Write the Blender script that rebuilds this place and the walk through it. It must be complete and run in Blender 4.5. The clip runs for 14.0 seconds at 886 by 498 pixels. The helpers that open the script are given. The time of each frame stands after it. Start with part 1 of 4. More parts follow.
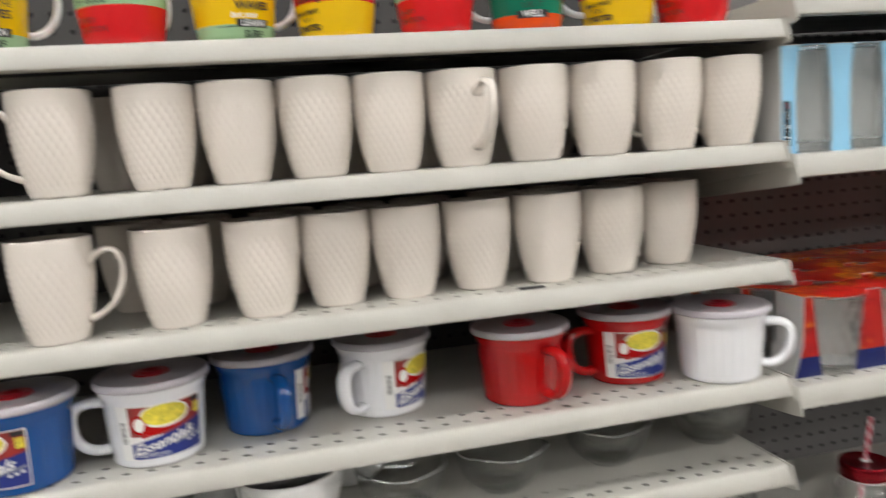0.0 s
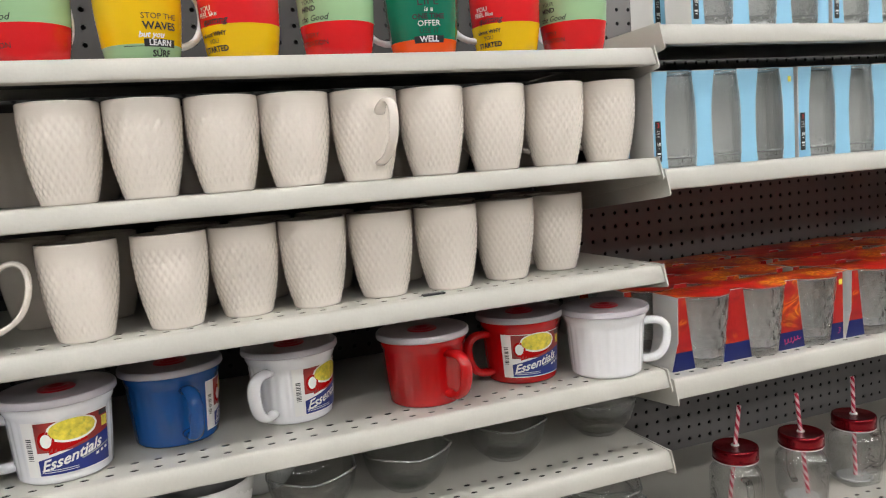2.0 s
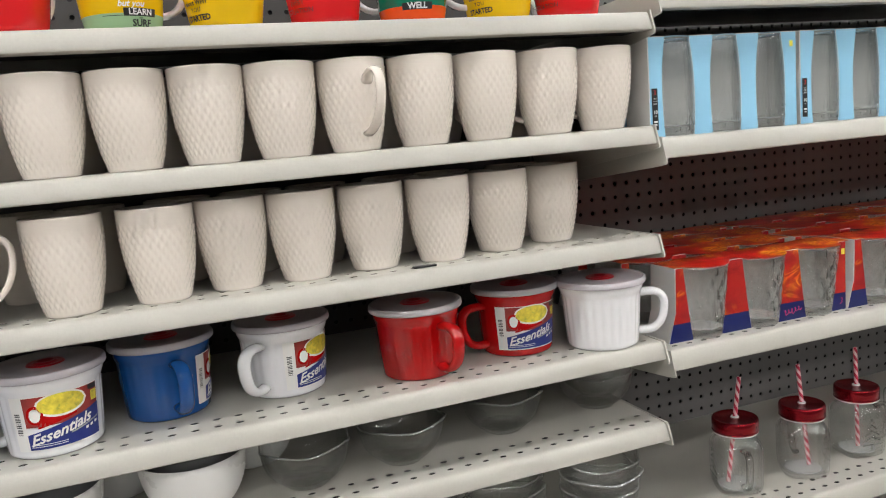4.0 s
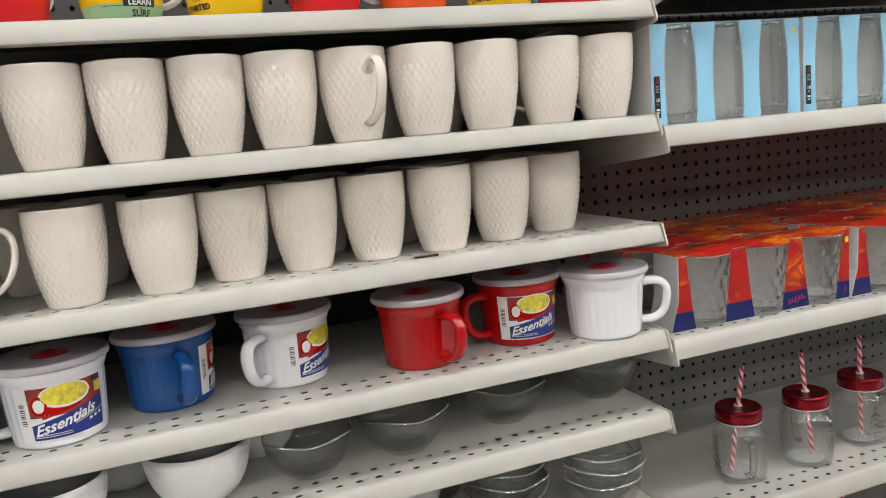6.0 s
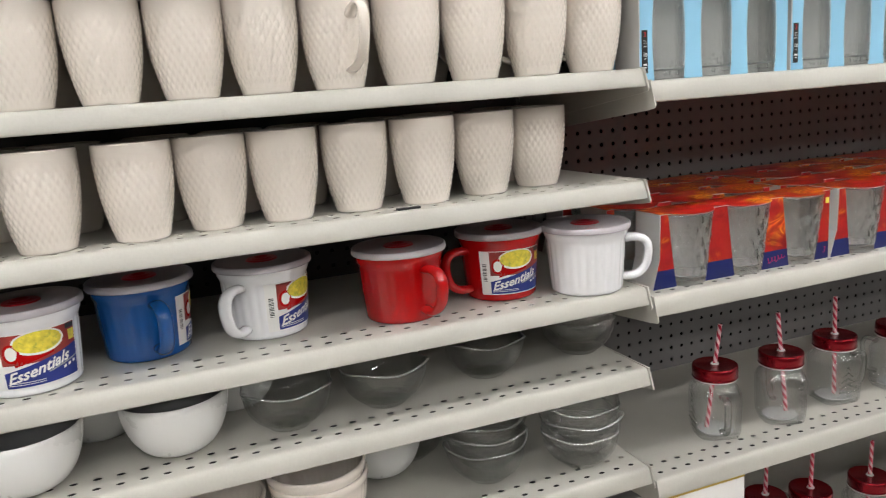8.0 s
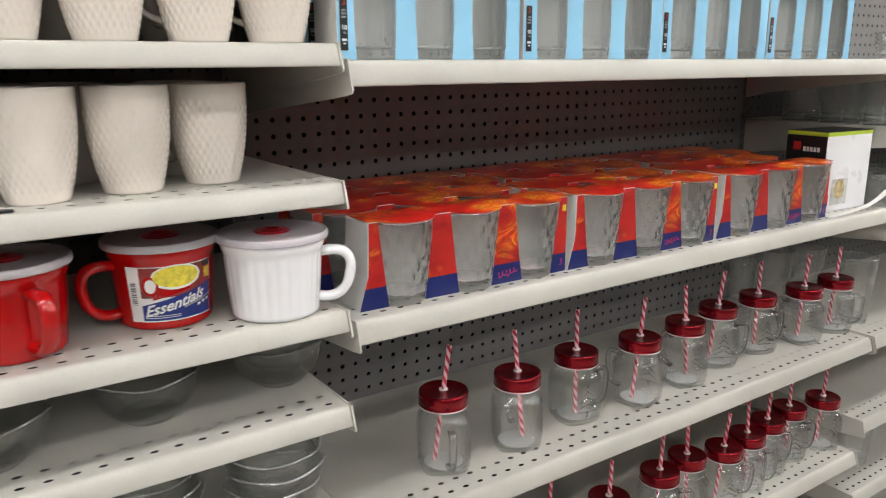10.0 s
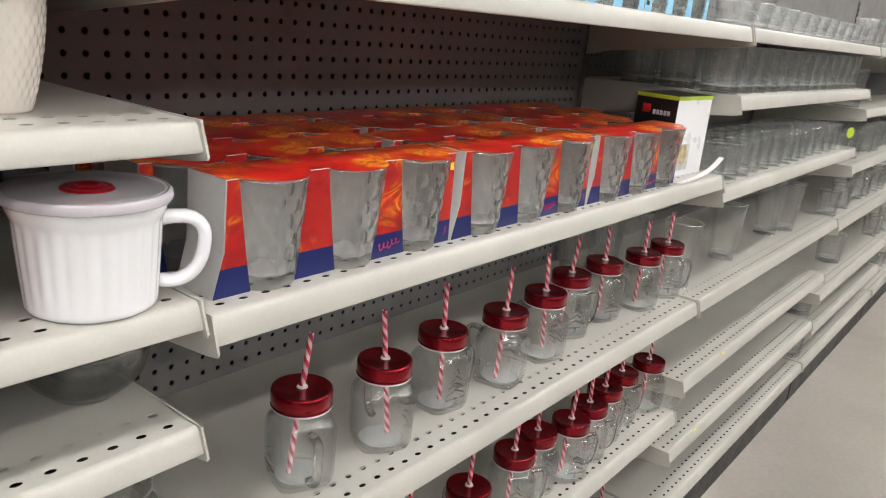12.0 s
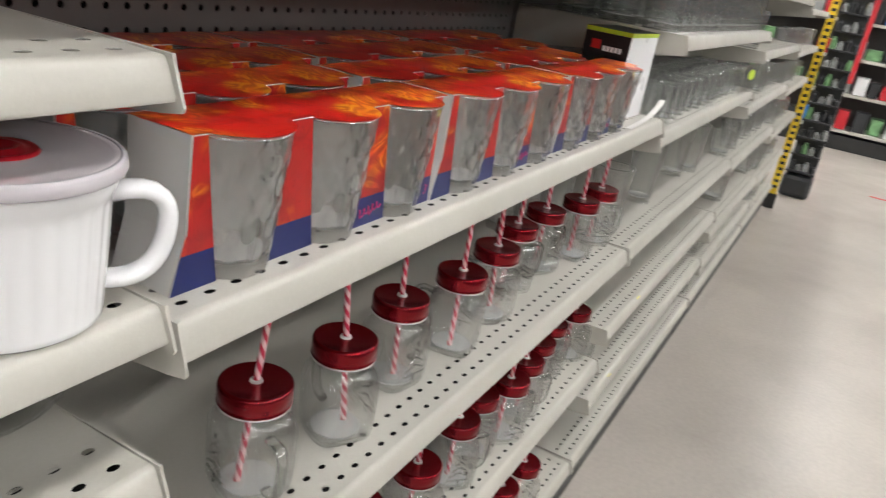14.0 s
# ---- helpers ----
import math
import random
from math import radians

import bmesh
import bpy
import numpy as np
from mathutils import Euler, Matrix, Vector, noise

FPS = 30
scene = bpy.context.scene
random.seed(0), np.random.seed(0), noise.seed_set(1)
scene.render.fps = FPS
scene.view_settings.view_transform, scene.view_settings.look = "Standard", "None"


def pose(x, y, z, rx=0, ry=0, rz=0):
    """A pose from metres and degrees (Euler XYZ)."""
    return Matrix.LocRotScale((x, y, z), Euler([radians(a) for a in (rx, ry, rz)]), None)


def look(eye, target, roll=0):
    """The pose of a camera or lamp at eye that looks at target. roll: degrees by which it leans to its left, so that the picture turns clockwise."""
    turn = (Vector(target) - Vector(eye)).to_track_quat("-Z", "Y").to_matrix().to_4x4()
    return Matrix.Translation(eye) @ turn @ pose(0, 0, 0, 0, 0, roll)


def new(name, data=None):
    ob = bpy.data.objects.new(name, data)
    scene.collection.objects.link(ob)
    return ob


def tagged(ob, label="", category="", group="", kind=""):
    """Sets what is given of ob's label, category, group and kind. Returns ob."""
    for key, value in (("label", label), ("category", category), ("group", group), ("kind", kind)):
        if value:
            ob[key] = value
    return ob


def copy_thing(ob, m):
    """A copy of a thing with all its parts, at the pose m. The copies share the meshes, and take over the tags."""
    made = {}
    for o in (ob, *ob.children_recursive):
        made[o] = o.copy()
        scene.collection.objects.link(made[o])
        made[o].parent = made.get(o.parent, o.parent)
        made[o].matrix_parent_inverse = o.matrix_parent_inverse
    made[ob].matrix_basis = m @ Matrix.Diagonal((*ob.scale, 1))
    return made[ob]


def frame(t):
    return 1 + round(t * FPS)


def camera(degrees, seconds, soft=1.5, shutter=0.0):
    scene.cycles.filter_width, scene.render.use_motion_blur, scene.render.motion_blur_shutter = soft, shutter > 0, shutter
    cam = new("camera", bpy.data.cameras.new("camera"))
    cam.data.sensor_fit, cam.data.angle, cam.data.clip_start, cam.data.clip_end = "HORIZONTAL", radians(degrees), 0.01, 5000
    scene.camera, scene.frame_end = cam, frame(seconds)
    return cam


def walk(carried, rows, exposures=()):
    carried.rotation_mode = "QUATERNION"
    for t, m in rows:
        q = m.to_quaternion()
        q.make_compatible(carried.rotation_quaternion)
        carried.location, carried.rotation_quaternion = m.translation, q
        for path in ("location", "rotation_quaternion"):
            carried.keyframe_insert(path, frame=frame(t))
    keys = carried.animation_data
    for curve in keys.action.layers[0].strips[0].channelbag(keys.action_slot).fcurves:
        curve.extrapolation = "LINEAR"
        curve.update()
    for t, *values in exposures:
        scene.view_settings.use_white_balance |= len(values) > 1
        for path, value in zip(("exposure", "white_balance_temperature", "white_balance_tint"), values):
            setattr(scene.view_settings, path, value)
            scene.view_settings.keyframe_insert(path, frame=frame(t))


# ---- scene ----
cam = camera(60.6, 14.0, soft=1.1, shutter=0.5)
PATH = [
    (0, (-0.627, -0.811, 1.323), (-0.186, 1.123, 1.067), -4.2),
    (0.2, (-0.621, -0.834, 1.299), (-0.065, 1.073, 1.067), -4.1),
    (0.5, (-0.631, -0.843, 1.309), (0.04, 1.026, 1.065), -4.4),
    (1, (-0.649, -0.847, 1.315), (0.057, 1.009, 1.083), -4.5),
    (1.5, (-0.658, -0.856, 1.316), (0.03, 1.007, 1.086), -4.2),
    (2, (-0.649, -0.86, 1.32), (0.052, 0.999, 1.092), -4.3),
    (2.5, (-0.638, -0.855, 1.31), (0.059, 1.004, 1.068), -4.5),
    (3, (-0.63, -0.854, 1.316), (0.06, 1.004, 1.054), -4.7),
    (3.5, (-0.628, -0.853, 1.311), (0.055, 1.006, 1.033), -4.9),
    (4, (-0.622, -0.857, 1.312), (0.044, 1.006, 1.022), -4.9),
    (6.5, (-0.618, -0.857, 1.308), (0.034, 1.005, 0.979), -5.2),
    (7, (-0.61, -0.851, 1.3), (0.039, 1.006, 0.941), -5.1),
    (7.5, (-0.607, -0.852, 1.294), (0.048, 0.999, 0.914), -4.7),
    (8, (-0.621, -0.848, 1.294), (0.07, 0.984, 0.886), -4.2),
    (8.5, (-0.619, -0.843, 1.291), (0.143, 0.957, 0.869), -3.5),
    (9, (-0.542, -0.82, 1.291), (0.327, 0.925, 0.843), -2.3),
    (9.2, (-0.496, -0.814, 1.294), (0.446, 0.891, 0.84), -1.7),
    (11.3, (-0.331, -0.574, 1.264), (1.018, 0.792, 0.704), 2.7),
    (11.5, (-0.329, -0.553, 1.264), (1.108, 0.719, 0.701), 3.6),
    (12, (-0.345, -0.513, 1.25), (1.166, 0.661, 0.669), 5.4),
    (12.5, (-0.316, -0.56, 1.259), (1.075, 0.742, 0.652), 4.6),
    (13, (-0.29, -0.58, 1.24), (1.0, 0.799, 0.582), 2.9),
    (13.5, (-0.292, -0.4, 1.232), (1.23, 0.69, 0.526), 6.5),
    (14, (-0.295, -0.32, 1.232), (1.378, 0.499, 0.504), 9.9),
]
walk(cam, [(t, look(eye, target, roll)) for t, eye, target, roll in PATH], exposures=[(0, -0.12), (4, -0.11), (9, -0.05), (11.5, 0.16), (13.4, 0.18), (14, 0.03)])


# ---- world, lamps, exposure ----
world = bpy.data.worlds.new("store_world")
scene.world = world
world.use_nodes = True
world.node_tree.nodes["Background"].inputs[0].default_value = (0.9, 0.93, 1.0, 1)
world.node_tree.nodes["Background"].inputs[1].default_value = 0.02
scene.cycles.transparent_max_bounces = 24
TUBE_POWER = 24.5


# ---- materials ----
def material(name, base, rough=0.5, metal=0.0, spec=0.5, vary=0.0, scale=8.0, grain=0.0, grain_scale=300.0, bump=0.0, bump_scale=200.0, coat=0.0, alt=None, alt_scale=3.0, alt_low=0.5, alt_high=0.7):
    m = bpy.data.materials.new(name)
    m.use_nodes = True
    nt = m.node_tree
    n, l = nt.nodes, nt.links
    p = n["Principled BSDF"]
    p.inputs["Roughness"].default_value = rough
    p.inputs["Metallic"].default_value = metal
    p.inputs["Specular IOR Level"].default_value = spec
    p.inputs["Coat Weight"].default_value = coat
    p.inputs["Coat Roughness"].default_value = 0.03
    tc = n.new("ShaderNodeTexCoord")
    rgb = n.new("ShaderNodeRGB")
    rgb.outputs[0].default_value = (*base, 1)
    colour = rgb.outputs[0]

    def noise_tex(sc, detail=4.0):
        t = n.new("ShaderNodeTexNoise")
        t.inputs["Scale"].default_value = sc
        t.inputs["Detail"].default_value = detail
        l.new(tc.outputs["Object"], t.inputs["Vector"])
        return t.outputs["Fac"]

    def ramp(fac, lo, hi, a, b):
        mr = n.new("ShaderNodeMapRange")
        for k, v in zip((1, 2, 3, 4), (lo, hi, a, b)):
            mr.inputs[k].default_value = v
        l.new(fac, mr.inputs[0])
        return mr.outputs[0]

    def mix(fac, a, b, mode="MIX"):
        mx = n.new("ShaderNodeMix")
        mx.data_type, mx.blend_type = "RGBA", mode
        if isinstance(fac, float):
            mx.inputs[0].default_value = fac
        else:
            l.new(fac, mx.inputs[0])
        for sock, v in ((mx.inputs[6], a), (mx.inputs[7], b)):
            if isinstance(v, tuple):
                sock.default_value = (*v, 1)
            else:
                l.new(v, sock)
        return mx.outputs[2]

    if alt:
        colour = mix(ramp(noise_tex(alt_scale, 6.0), alt_low, alt_high, 0, 1), colour, alt)
    for amount, sc in ((vary, scale), (grain, grain_scale)):
        if amount:
            hsv = n.new("ShaderNodeHueSaturation")
            l.new(ramp(noise_tex(sc), 0.3, 0.7, 1 - amount, 1 + amount), hsv.inputs["Value"])
            l.new(colour, hsv.inputs["Color"])
            colour = hsv.outputs[0]
    l.new(colour, p.inputs["Base Color"])
    if vary:
        l.new(ramp(noise_tex(scale * 2.7), 0.3, 0.7, max(0.02, rough * 0.85), min(1, rough * 1.15)), p.inputs["Roughness"])
    if bump:
        b = n.new("ShaderNodeBump")
        b.inputs["Strength"].default_value = bump
        b.inputs["Distance"].default_value = 0.001
        l.new(noise_tex(bump_scale), b.inputs["Height"])
        l.new(b.outputs[0], p.inputs["Normal"])
    return m


def clear(name, tint, ior=1.5, rough=0.02, haze=0.0, haze_colour=(0.8, 0.8, 0.8), ripple=0.0, ripple_scale=60.0, body=0.0, gloss=0.0):
    """Thin clear glass or plastic: light passes, gloss by Fresnel, an optional milky share, real in lids, painted
    brightness in glass.
    """
    m = bpy.data.materials.new(name)
    m.use_nodes = True
    nt = m.node_tree
    n, l = nt.nodes, nt.links
    n.remove(n["Principled BSDF"])
    out = n["Material Output"]
    tr, gl, fr, mx = (n.new("ShaderNode" + k) for k in ("BsdfTransparent", "BsdfGlossy", "LayerWeight", "MixShader"))
    tr.inputs[0].default_value = (*tint, 1)
    gl.inputs["Roughness"].default_value = rough
    fr.inputs[0].default_value = 0.5
    power, gain = n.new("ShaderNodeMath"), n.new("ShaderNodeMapRange")
    power.operation, power.inputs[1].default_value = "POWER", 4.2
    gain.inputs[3].default_value, gain.inputs[4].default_value = max(gloss, ((ior - 1) / (ior + 1)) ** 2), 1.0
    l.new(fr.outputs["Facing"], power.inputs[0])
    l.new(power.outputs[0], gain.inputs[0])
    tc, nz, bp = n.new("ShaderNodeTexCoord"), n.new("ShaderNodeTexNoise"), n.new("ShaderNodeBump")
    nz.inputs["Scale"].default_value = ripple_scale
    bp.inputs["Strength"].default_value, bp.inputs["Distance"].default_value = ripple, 0.002
    l.new(tc.outputs["Object"], nz.inputs["Vector"])
    l.new(nz.outputs["Fac"], bp.inputs["Height"])
    l.new(bp.outputs[0], gl.inputs["Normal"])
    l.new(bp.outputs[0], fr.inputs["Normal"])
    l.new(gain.outputs[0], mx.inputs[0])
    l.new(tr.outputs[0], mx.inputs[1])
    l.new(gl.outputs[0], mx.inputs[2])
    last = mx.outputs[0]
    if body:
        gb, m3 = n.new("ShaderNodeBsdfGlass"), n.new("ShaderNodeMixShader")
        gb.inputs["Color"].default_value = (*tint, 1)
        gb.inputs["Roughness"].default_value, gb.inputs["IOR"].default_value = 0.0, 1.45
        l.new(bp.outputs[0], gb.inputs["Normal"])
        m3.inputs[0].default_value = body
        l.new(last, m3.inputs[1])
        l.new(gb.outputs[0], m3.inputs[2])
        last = m3.outputs[0]
    if haze:
        df, m2 = n.new("ShaderNodeBsdfDiffuse"), n.new("ShaderNodeMixShader")
        df.inputs[0].default_value = (*haze_colour, 1)
        m2.inputs[0].default_value = haze
        l.new(last, m2.inputs[1])
        l.new(df.outputs[0], m2.inputs[2])
        last = m2.outputs[0]
    l.new(last, out.inputs[0])
    return m


def printed(name, dark, mid, light, scale, heat):
    """Card printed with an abstract flame picture: a red ground, darker clouds, and curled bright strokes."""
    m = material(name, mid, 0.3, coat=0.12, bump=0.9, bump_scale=28)
    n, l = m.node_tree.nodes, m.node_tree.links
    tc = n.new("ShaderNodeTexCoord")

    def cloud(sc, detail, twist):
        t = n.new("ShaderNodeTexNoise")
        t.inputs["Scale"].default_value, t.inputs["Detail"].default_value, t.inputs["Distortion"].default_value = sc, detail, twist
        l.new(tc.outputs["Object"], t.inputs["Vector"])
        return t.outputs["Fac"]

    def curve(fac, stops):
        r = n.new("ShaderNodeValToRGB")
        r.color_ramp.elements[0].position, r.color_ramp.elements[0].color = stops[0][0], (*stops[0][1], 1)
        r.color_ramp.elements[1].position, r.color_ramp.elements[1].color = stops[-1][0], (*stops[-1][1], 1)
        for at, c in stops[1:-1]:
            r.color_ramp.elements.new(at).color = (*c, 1)
        l.new(fac, r.inputs[0])
        return r.outputs[0]

    def calc(op, x, y):
        k = n.new("ShaderNodeMath")
        k.operation = op
        for sock, v in zip(k.inputs, (x, y)):
            if isinstance(v, (int, float)):
                sock.default_value = v
            else:
                l.new(v, sock)
        return k.outputs[0]

    def blend(fac, x, y):
        mx = n.new("ShaderNodeMix")
        mx.data_type = "RGBA"
        l.new(fac, mx.inputs[0])
        l.new(x, mx.inputs[6])
        l.new(y, mx.inputs[7])
        return mx.outputs[2]

    ground = curve(cloud(scale, 3, 0.8), ((0.32, dark), (0.5, mid), (0.72, (mid[0], mid[1] * 1.6, mid[2]))))
    strokes = calc("ABSOLUTE", calc("SINE", calc("MULTIPLY", cloud(scale * 0.7, 2, 2.2), 20.0), 0.0), 0.0)
    thin = curve(strokes, ((0.60, (0, 0, 0)), (0.97, (1, 1, 1))))
    where = curve(cloud(scale * 0.75, 2, 0.5), ((heat, (0, 0, 0)), (heat + 0.12, (1, 1, 1))))
    bright = curve(cloud(scale * 1.3, 2, 1.0), ((0.38, (light[0] * 0.9, light[1] * 0.25, light[2])), (0.62, light)))
    hot = blend(calc("MULTIPLY", where, calc("ADD", calc("MULTIPLY", thin, 0.75), 0.25)), ground, bright)
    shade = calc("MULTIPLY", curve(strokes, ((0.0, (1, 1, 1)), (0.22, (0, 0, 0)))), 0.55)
    low = curve(strokes, ((0.0, dark), (1.0, dark)))
    l.new(blend(shade, hot, low), n["Principled BSDF"].inputs["Base Color"])
    return m


def striped(name, a, b, turns):
    """Drinking-straw stripes that wind round the object's z axis."""
    m = material(name, a, 0.3)
    n, l = m.node_tree.nodes, m.node_tree.links
    tc, sp = n.new("ShaderNodeTexCoord"), n.new("ShaderNodeSeparateXYZ")
    l.new(tc.outputs["Object"], sp.inputs[0])

    def mth(op, x, y=None):
        k = n.new("ShaderNodeMath")
        k.operation = op
        for sock, v in zip(k.inputs, (x, y)):
            if isinstance(v, (int, float)):
                sock.default_value = v
            elif v is not None:
                l.new(v, sock)
        return k.outputs[0]

    ang = mth("ARCTAN2", sp.outputs[1], sp.outputs[0])
    s = mth("SINE", mth("ADD", mth("MULTIPLY", ang, 2.0), mth("MULTIPLY", sp.outputs[2], turns)))
    fac = mth("GREATER_THAN", s, 0.0)
    mx = n.new("ShaderNodeMix")
    mx.data_type = "RGBA"
    l.new(fac, mx.inputs[0])
    mx.inputs[6].default_value, mx.inputs[7].default_value = (*a, 1), (*b, 1)
    l.new(mx.outputs[2], n["Principled BSDF"].inputs["Base Color"])
    return m


def glowing(name, colour, strength):
    m = bpy.data.materials.new(name)
    m.use_nodes = True
    p = m.node_tree.nodes["Principled BSDF"]
    p.inputs["Emission Color"].default_value = (*colour, 1)
    p.inputs["Emission Strength"].default_value = strength
    return m


SHELF = material("shelf_enamel", (0.470, 0.455, 0.412), 0.34, vary=0.05, scale=5, grain=0.02, bump=0.08, bump_scale=500, alt=(0.40, 0.378, 0.325), alt_scale=7, alt_low=0.62, alt_high=0.8)
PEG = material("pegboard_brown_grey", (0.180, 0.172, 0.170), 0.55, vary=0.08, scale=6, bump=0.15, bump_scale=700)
# Dark panel of the mug bay, lowered further to paint in shelf shade
PEG_SHADED = material("pegboard_dark_shaded", (0.030, 0.028, 0.027), 0.5, vary=0.08, scale=6, bump=0.15, bump_scale=700)
# Near-black colour that stands in for the shade inside hollow parts
VOID_SHADE = material("painted_void_shade", (0.006, 0.006, 0.006), 0.9)
POST = material("upright_paint", (0.115, 0.105, 0.10), 0.5, vary=0.06)
KICK = material("kick_plate_black", (0.02, 0.02, 0.02), 0.5, vary=0.1)
FLOOR = material("polished_concrete", (0.43, 0.392, 0.352), 0.34, vary=0.06, scale=2.5, grain=0.05, grain_scale=60, bump=0.05, bump_scale=90, alt=(0.345, 0.31, 0.275), alt_scale=1.6, alt_low=0.45, alt_high=0.75)
# Unseen wall and ceiling greys, kept dark to limit bounced light on the shelves
WALL = material("wall_low_bounce", (0.17, 0.165, 0.155), 0.7, vary=0.04)
CEIL = material("ceiling_low_bounce", (0.25, 0.25, 0.245), 0.8, vary=0.03)
TUBE = glowing("lamp_tube_glow", (0.98, 0.97, 0.95), TUBE_POWER)
HOUSING = material("lamp_housing_white", (0.75, 0.75, 0.73), 0.4)
CREAM = material("cream_glazed_ceramic", (0.79, 0.722, 0.655), 0.16, vary=0.02, scale=12, coat=0.5)
WHITE = material("white_glazed_stoneware", (0.80, 0.80, 0.82), 0.10, vary=0.015, coat=0.3)
BLUE = material("blue_glazed_stoneware", (0.005, 0.068, 0.26), 0.08, vary=0.04, coat=0.2)
RED = material("red_glazed_stoneware", (0.42, 0.003, 0.004), 0.07, vary=0.03, coat=0.2)
LID = clear("milky_lid_plastic", (0.95, 0.92, 0.93), 1.45, 0.06, 0.40, (0.94, 0.86, 0.89), 0.2, 60, 0.0, 0.06)
LIDRIM = clear("milky_lid_rim_plastic", (0.9, 0.88, 0.9), 1.45, 0.10, 0.45, (0.78, 0.76, 0.79), 0.1)
KNOB = material("red_silicone_vent", (0.46, 0.012, 0.022), 0.35)
PLASTIC = material("white_melamine", (0.78, 0.78, 0.77), 0.3, vary=0.02)
GREYIN = material("grey_melamine_lining", (0.26, 0.26, 0.265), 0.35, vary=0.12, scale=20)
GLASS = clear("clear_glass", (0.995, 0.997, 0.996), 1.45, 0.012, 0.0, (0.85, 0.88, 0.88), 0.6, 40, 0.07, 0.08)
# Faint white share paints the light that moulded glass would refract
GLASS_COARSE = clear("moulded_glass", (0.994, 0.997, 0.995), 1.5, 0.012, 0.016, (0.92, 0.94, 0.94), 0.7, 70, 0.10, 0.05)
# White share paints the bright refracted disc of a thick glass base
BASEGLASS = clear("glass_base_painted_glow", (0.97, 0.975, 0.97), 1.6, 0.05, 0.42, (0.93, 0.95, 0.95), 0.8, 90, 0.2, 0.12)
BOWLGLASS = clear("bowl_glass", (0.992, 0.996, 0.994), 1.42, 0.015, 0.0, (0.85, 0.88, 0.88), 0.3, 45, 0.12, 0.05)
# White share and raised gloss paint the highlight along the bowl rim
BOWLRIM = clear("bowl_rim_painted_glint", (0.93, 0.945, 0.94), 1.6, 0.06, 0.14, (0.9, 0.92, 0.92), 0.0, 60, 0.0, 0.25)
HANDLEGLASS = clear("solid_glass_handle", (0.95, 0.96, 0.955), 1.6, 0.03, 0.0, (0.9, 0.92, 0.92), 0.3, 60, 0.45, 0.08)
FLECK = clear("cut_facet_glass", (0.97, 0.98, 0.975), 1.5, 0.02, 0.0, (0.9, 0.92, 0.92), 0.0, 60, 0.75, 0.12)
# White share and strong gloss paint a bright highlight line on rims
RIM = clear("glass_rim_painted_glint", (0.95, 0.96, 0.955), 1.6, 0.08, 0.20, (0.92, 0.94, 0.94), 0.0, 60, 0.0, 0.35)
LIDRED = material("red_anodised_lid", (0.24, 0.003, 0.010), 0.24, metal=0.8, coat=0.2)
GASKET = material("white_gasket", (0.62, 0.61, 0.60), 0.4)
STRAW = striped("striped_straw_plastic", (0.80, 0.55, 0.57), (0.52, 0.02, 0.06), 400.0)
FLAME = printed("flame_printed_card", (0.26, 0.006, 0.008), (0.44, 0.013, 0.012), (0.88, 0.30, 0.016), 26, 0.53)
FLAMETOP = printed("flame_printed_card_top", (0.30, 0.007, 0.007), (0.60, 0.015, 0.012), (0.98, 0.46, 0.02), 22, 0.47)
NAVY = material("navy_printed_card", (0.006, 0.014, 0.11), 0.32, coat=0.05, vary=0.05)
GREYCARD = material("grey_board_inside", (0.84, 0.835, 0.825), 0.7, vary=0.05, scale=20)
PALECARD = material("pale_board_side", (0.60, 0.59, 0.575), 0.6, vary=0.05, scale=14)
SKY = material("sky_blue_printed_card", (0.30, 0.60, 0.82), 0.35, vary=0.04, coat=0.3)
BLACKINK = material("black_ink", (0.012, 0.012, 0.014), 0.4)
WHITEINK = material("white_ink", (0.8, 0.8, 0.8), 0.45)
REDINK = material("red_ink", (0.6, 0.02, 0.02), 0.45)
PINKINK = material("magenta_ink", (0.5, 0.03, 0.16), 0.45)
PAPER = material("white_label_paper", (0.80, 0.79, 0.77), 0.5)
LABELBLUE = material("label_blue_ink", (0.010, 0.024, 0.19), 0.4, vary=0.05)
SOUP = material("label_soup_yellow", (0.72, 0.60, 0.06), 0.45, vary=0.22, scale=160, alt=(0.42, 0.44, 0.06), alt_scale=220, alt_low=0.55, alt_high=0.7)
LABELRED = material("label_photo_red", (0.26, 0.02, 0.015), 0.4, vary=0.35, scale=60)
MUGGREEN = material("sage_green_glaze", (0.33, 0.52, 0.29), 0.2, coat=0.4)
MUGRED = material("bright_red_glaze", (0.68, 0.012, 0.016), 0.2, coat=0.4)
MUGYELLOW = material("yellow_glaze", (0.80, 0.50, 0.006), 0.2, coat=0.4)
MUGTEAL = material("teal_green_glaze", (0.008, 0.17, 0.10), 0.2, coat=0.4)
MUGORANGE = material("orange_glaze", (0.80, 0.085, 0.012), 0.2, coat=0.4)
YELLOWTAG = material("yellow_tag", (0.80, 0.72, 0.08), 0.5)
TAPE = material("yellow_tape", (0.75, 0.52, 0.02), 0.5, vary=0.05)
LIME = material("lime_ink", (0.45, 0.60, 0.04), 0.4)
BOXWHITE = material("white_gloss_carton", (0.78, 0.78, 0.80), 0.3, vary=0.02)
BOXPHOTO = material("carton_grey_photo", (0.50, 0.50, 0.50), 0.3, vary=0.25, scale=50)
FOOD = material("carton_photo_dessert", (0.45, 0.36, 0.18), 0.4, vary=0.4, scale=110)
GOLD = material("gold_card_border", (0.48, 0.33, 0.05), 0.4, vary=0.05)
DARKSTUFF = material("dark_display_plastic", (0.03, 0.032, 0.035), 0.4, vary=0.1)
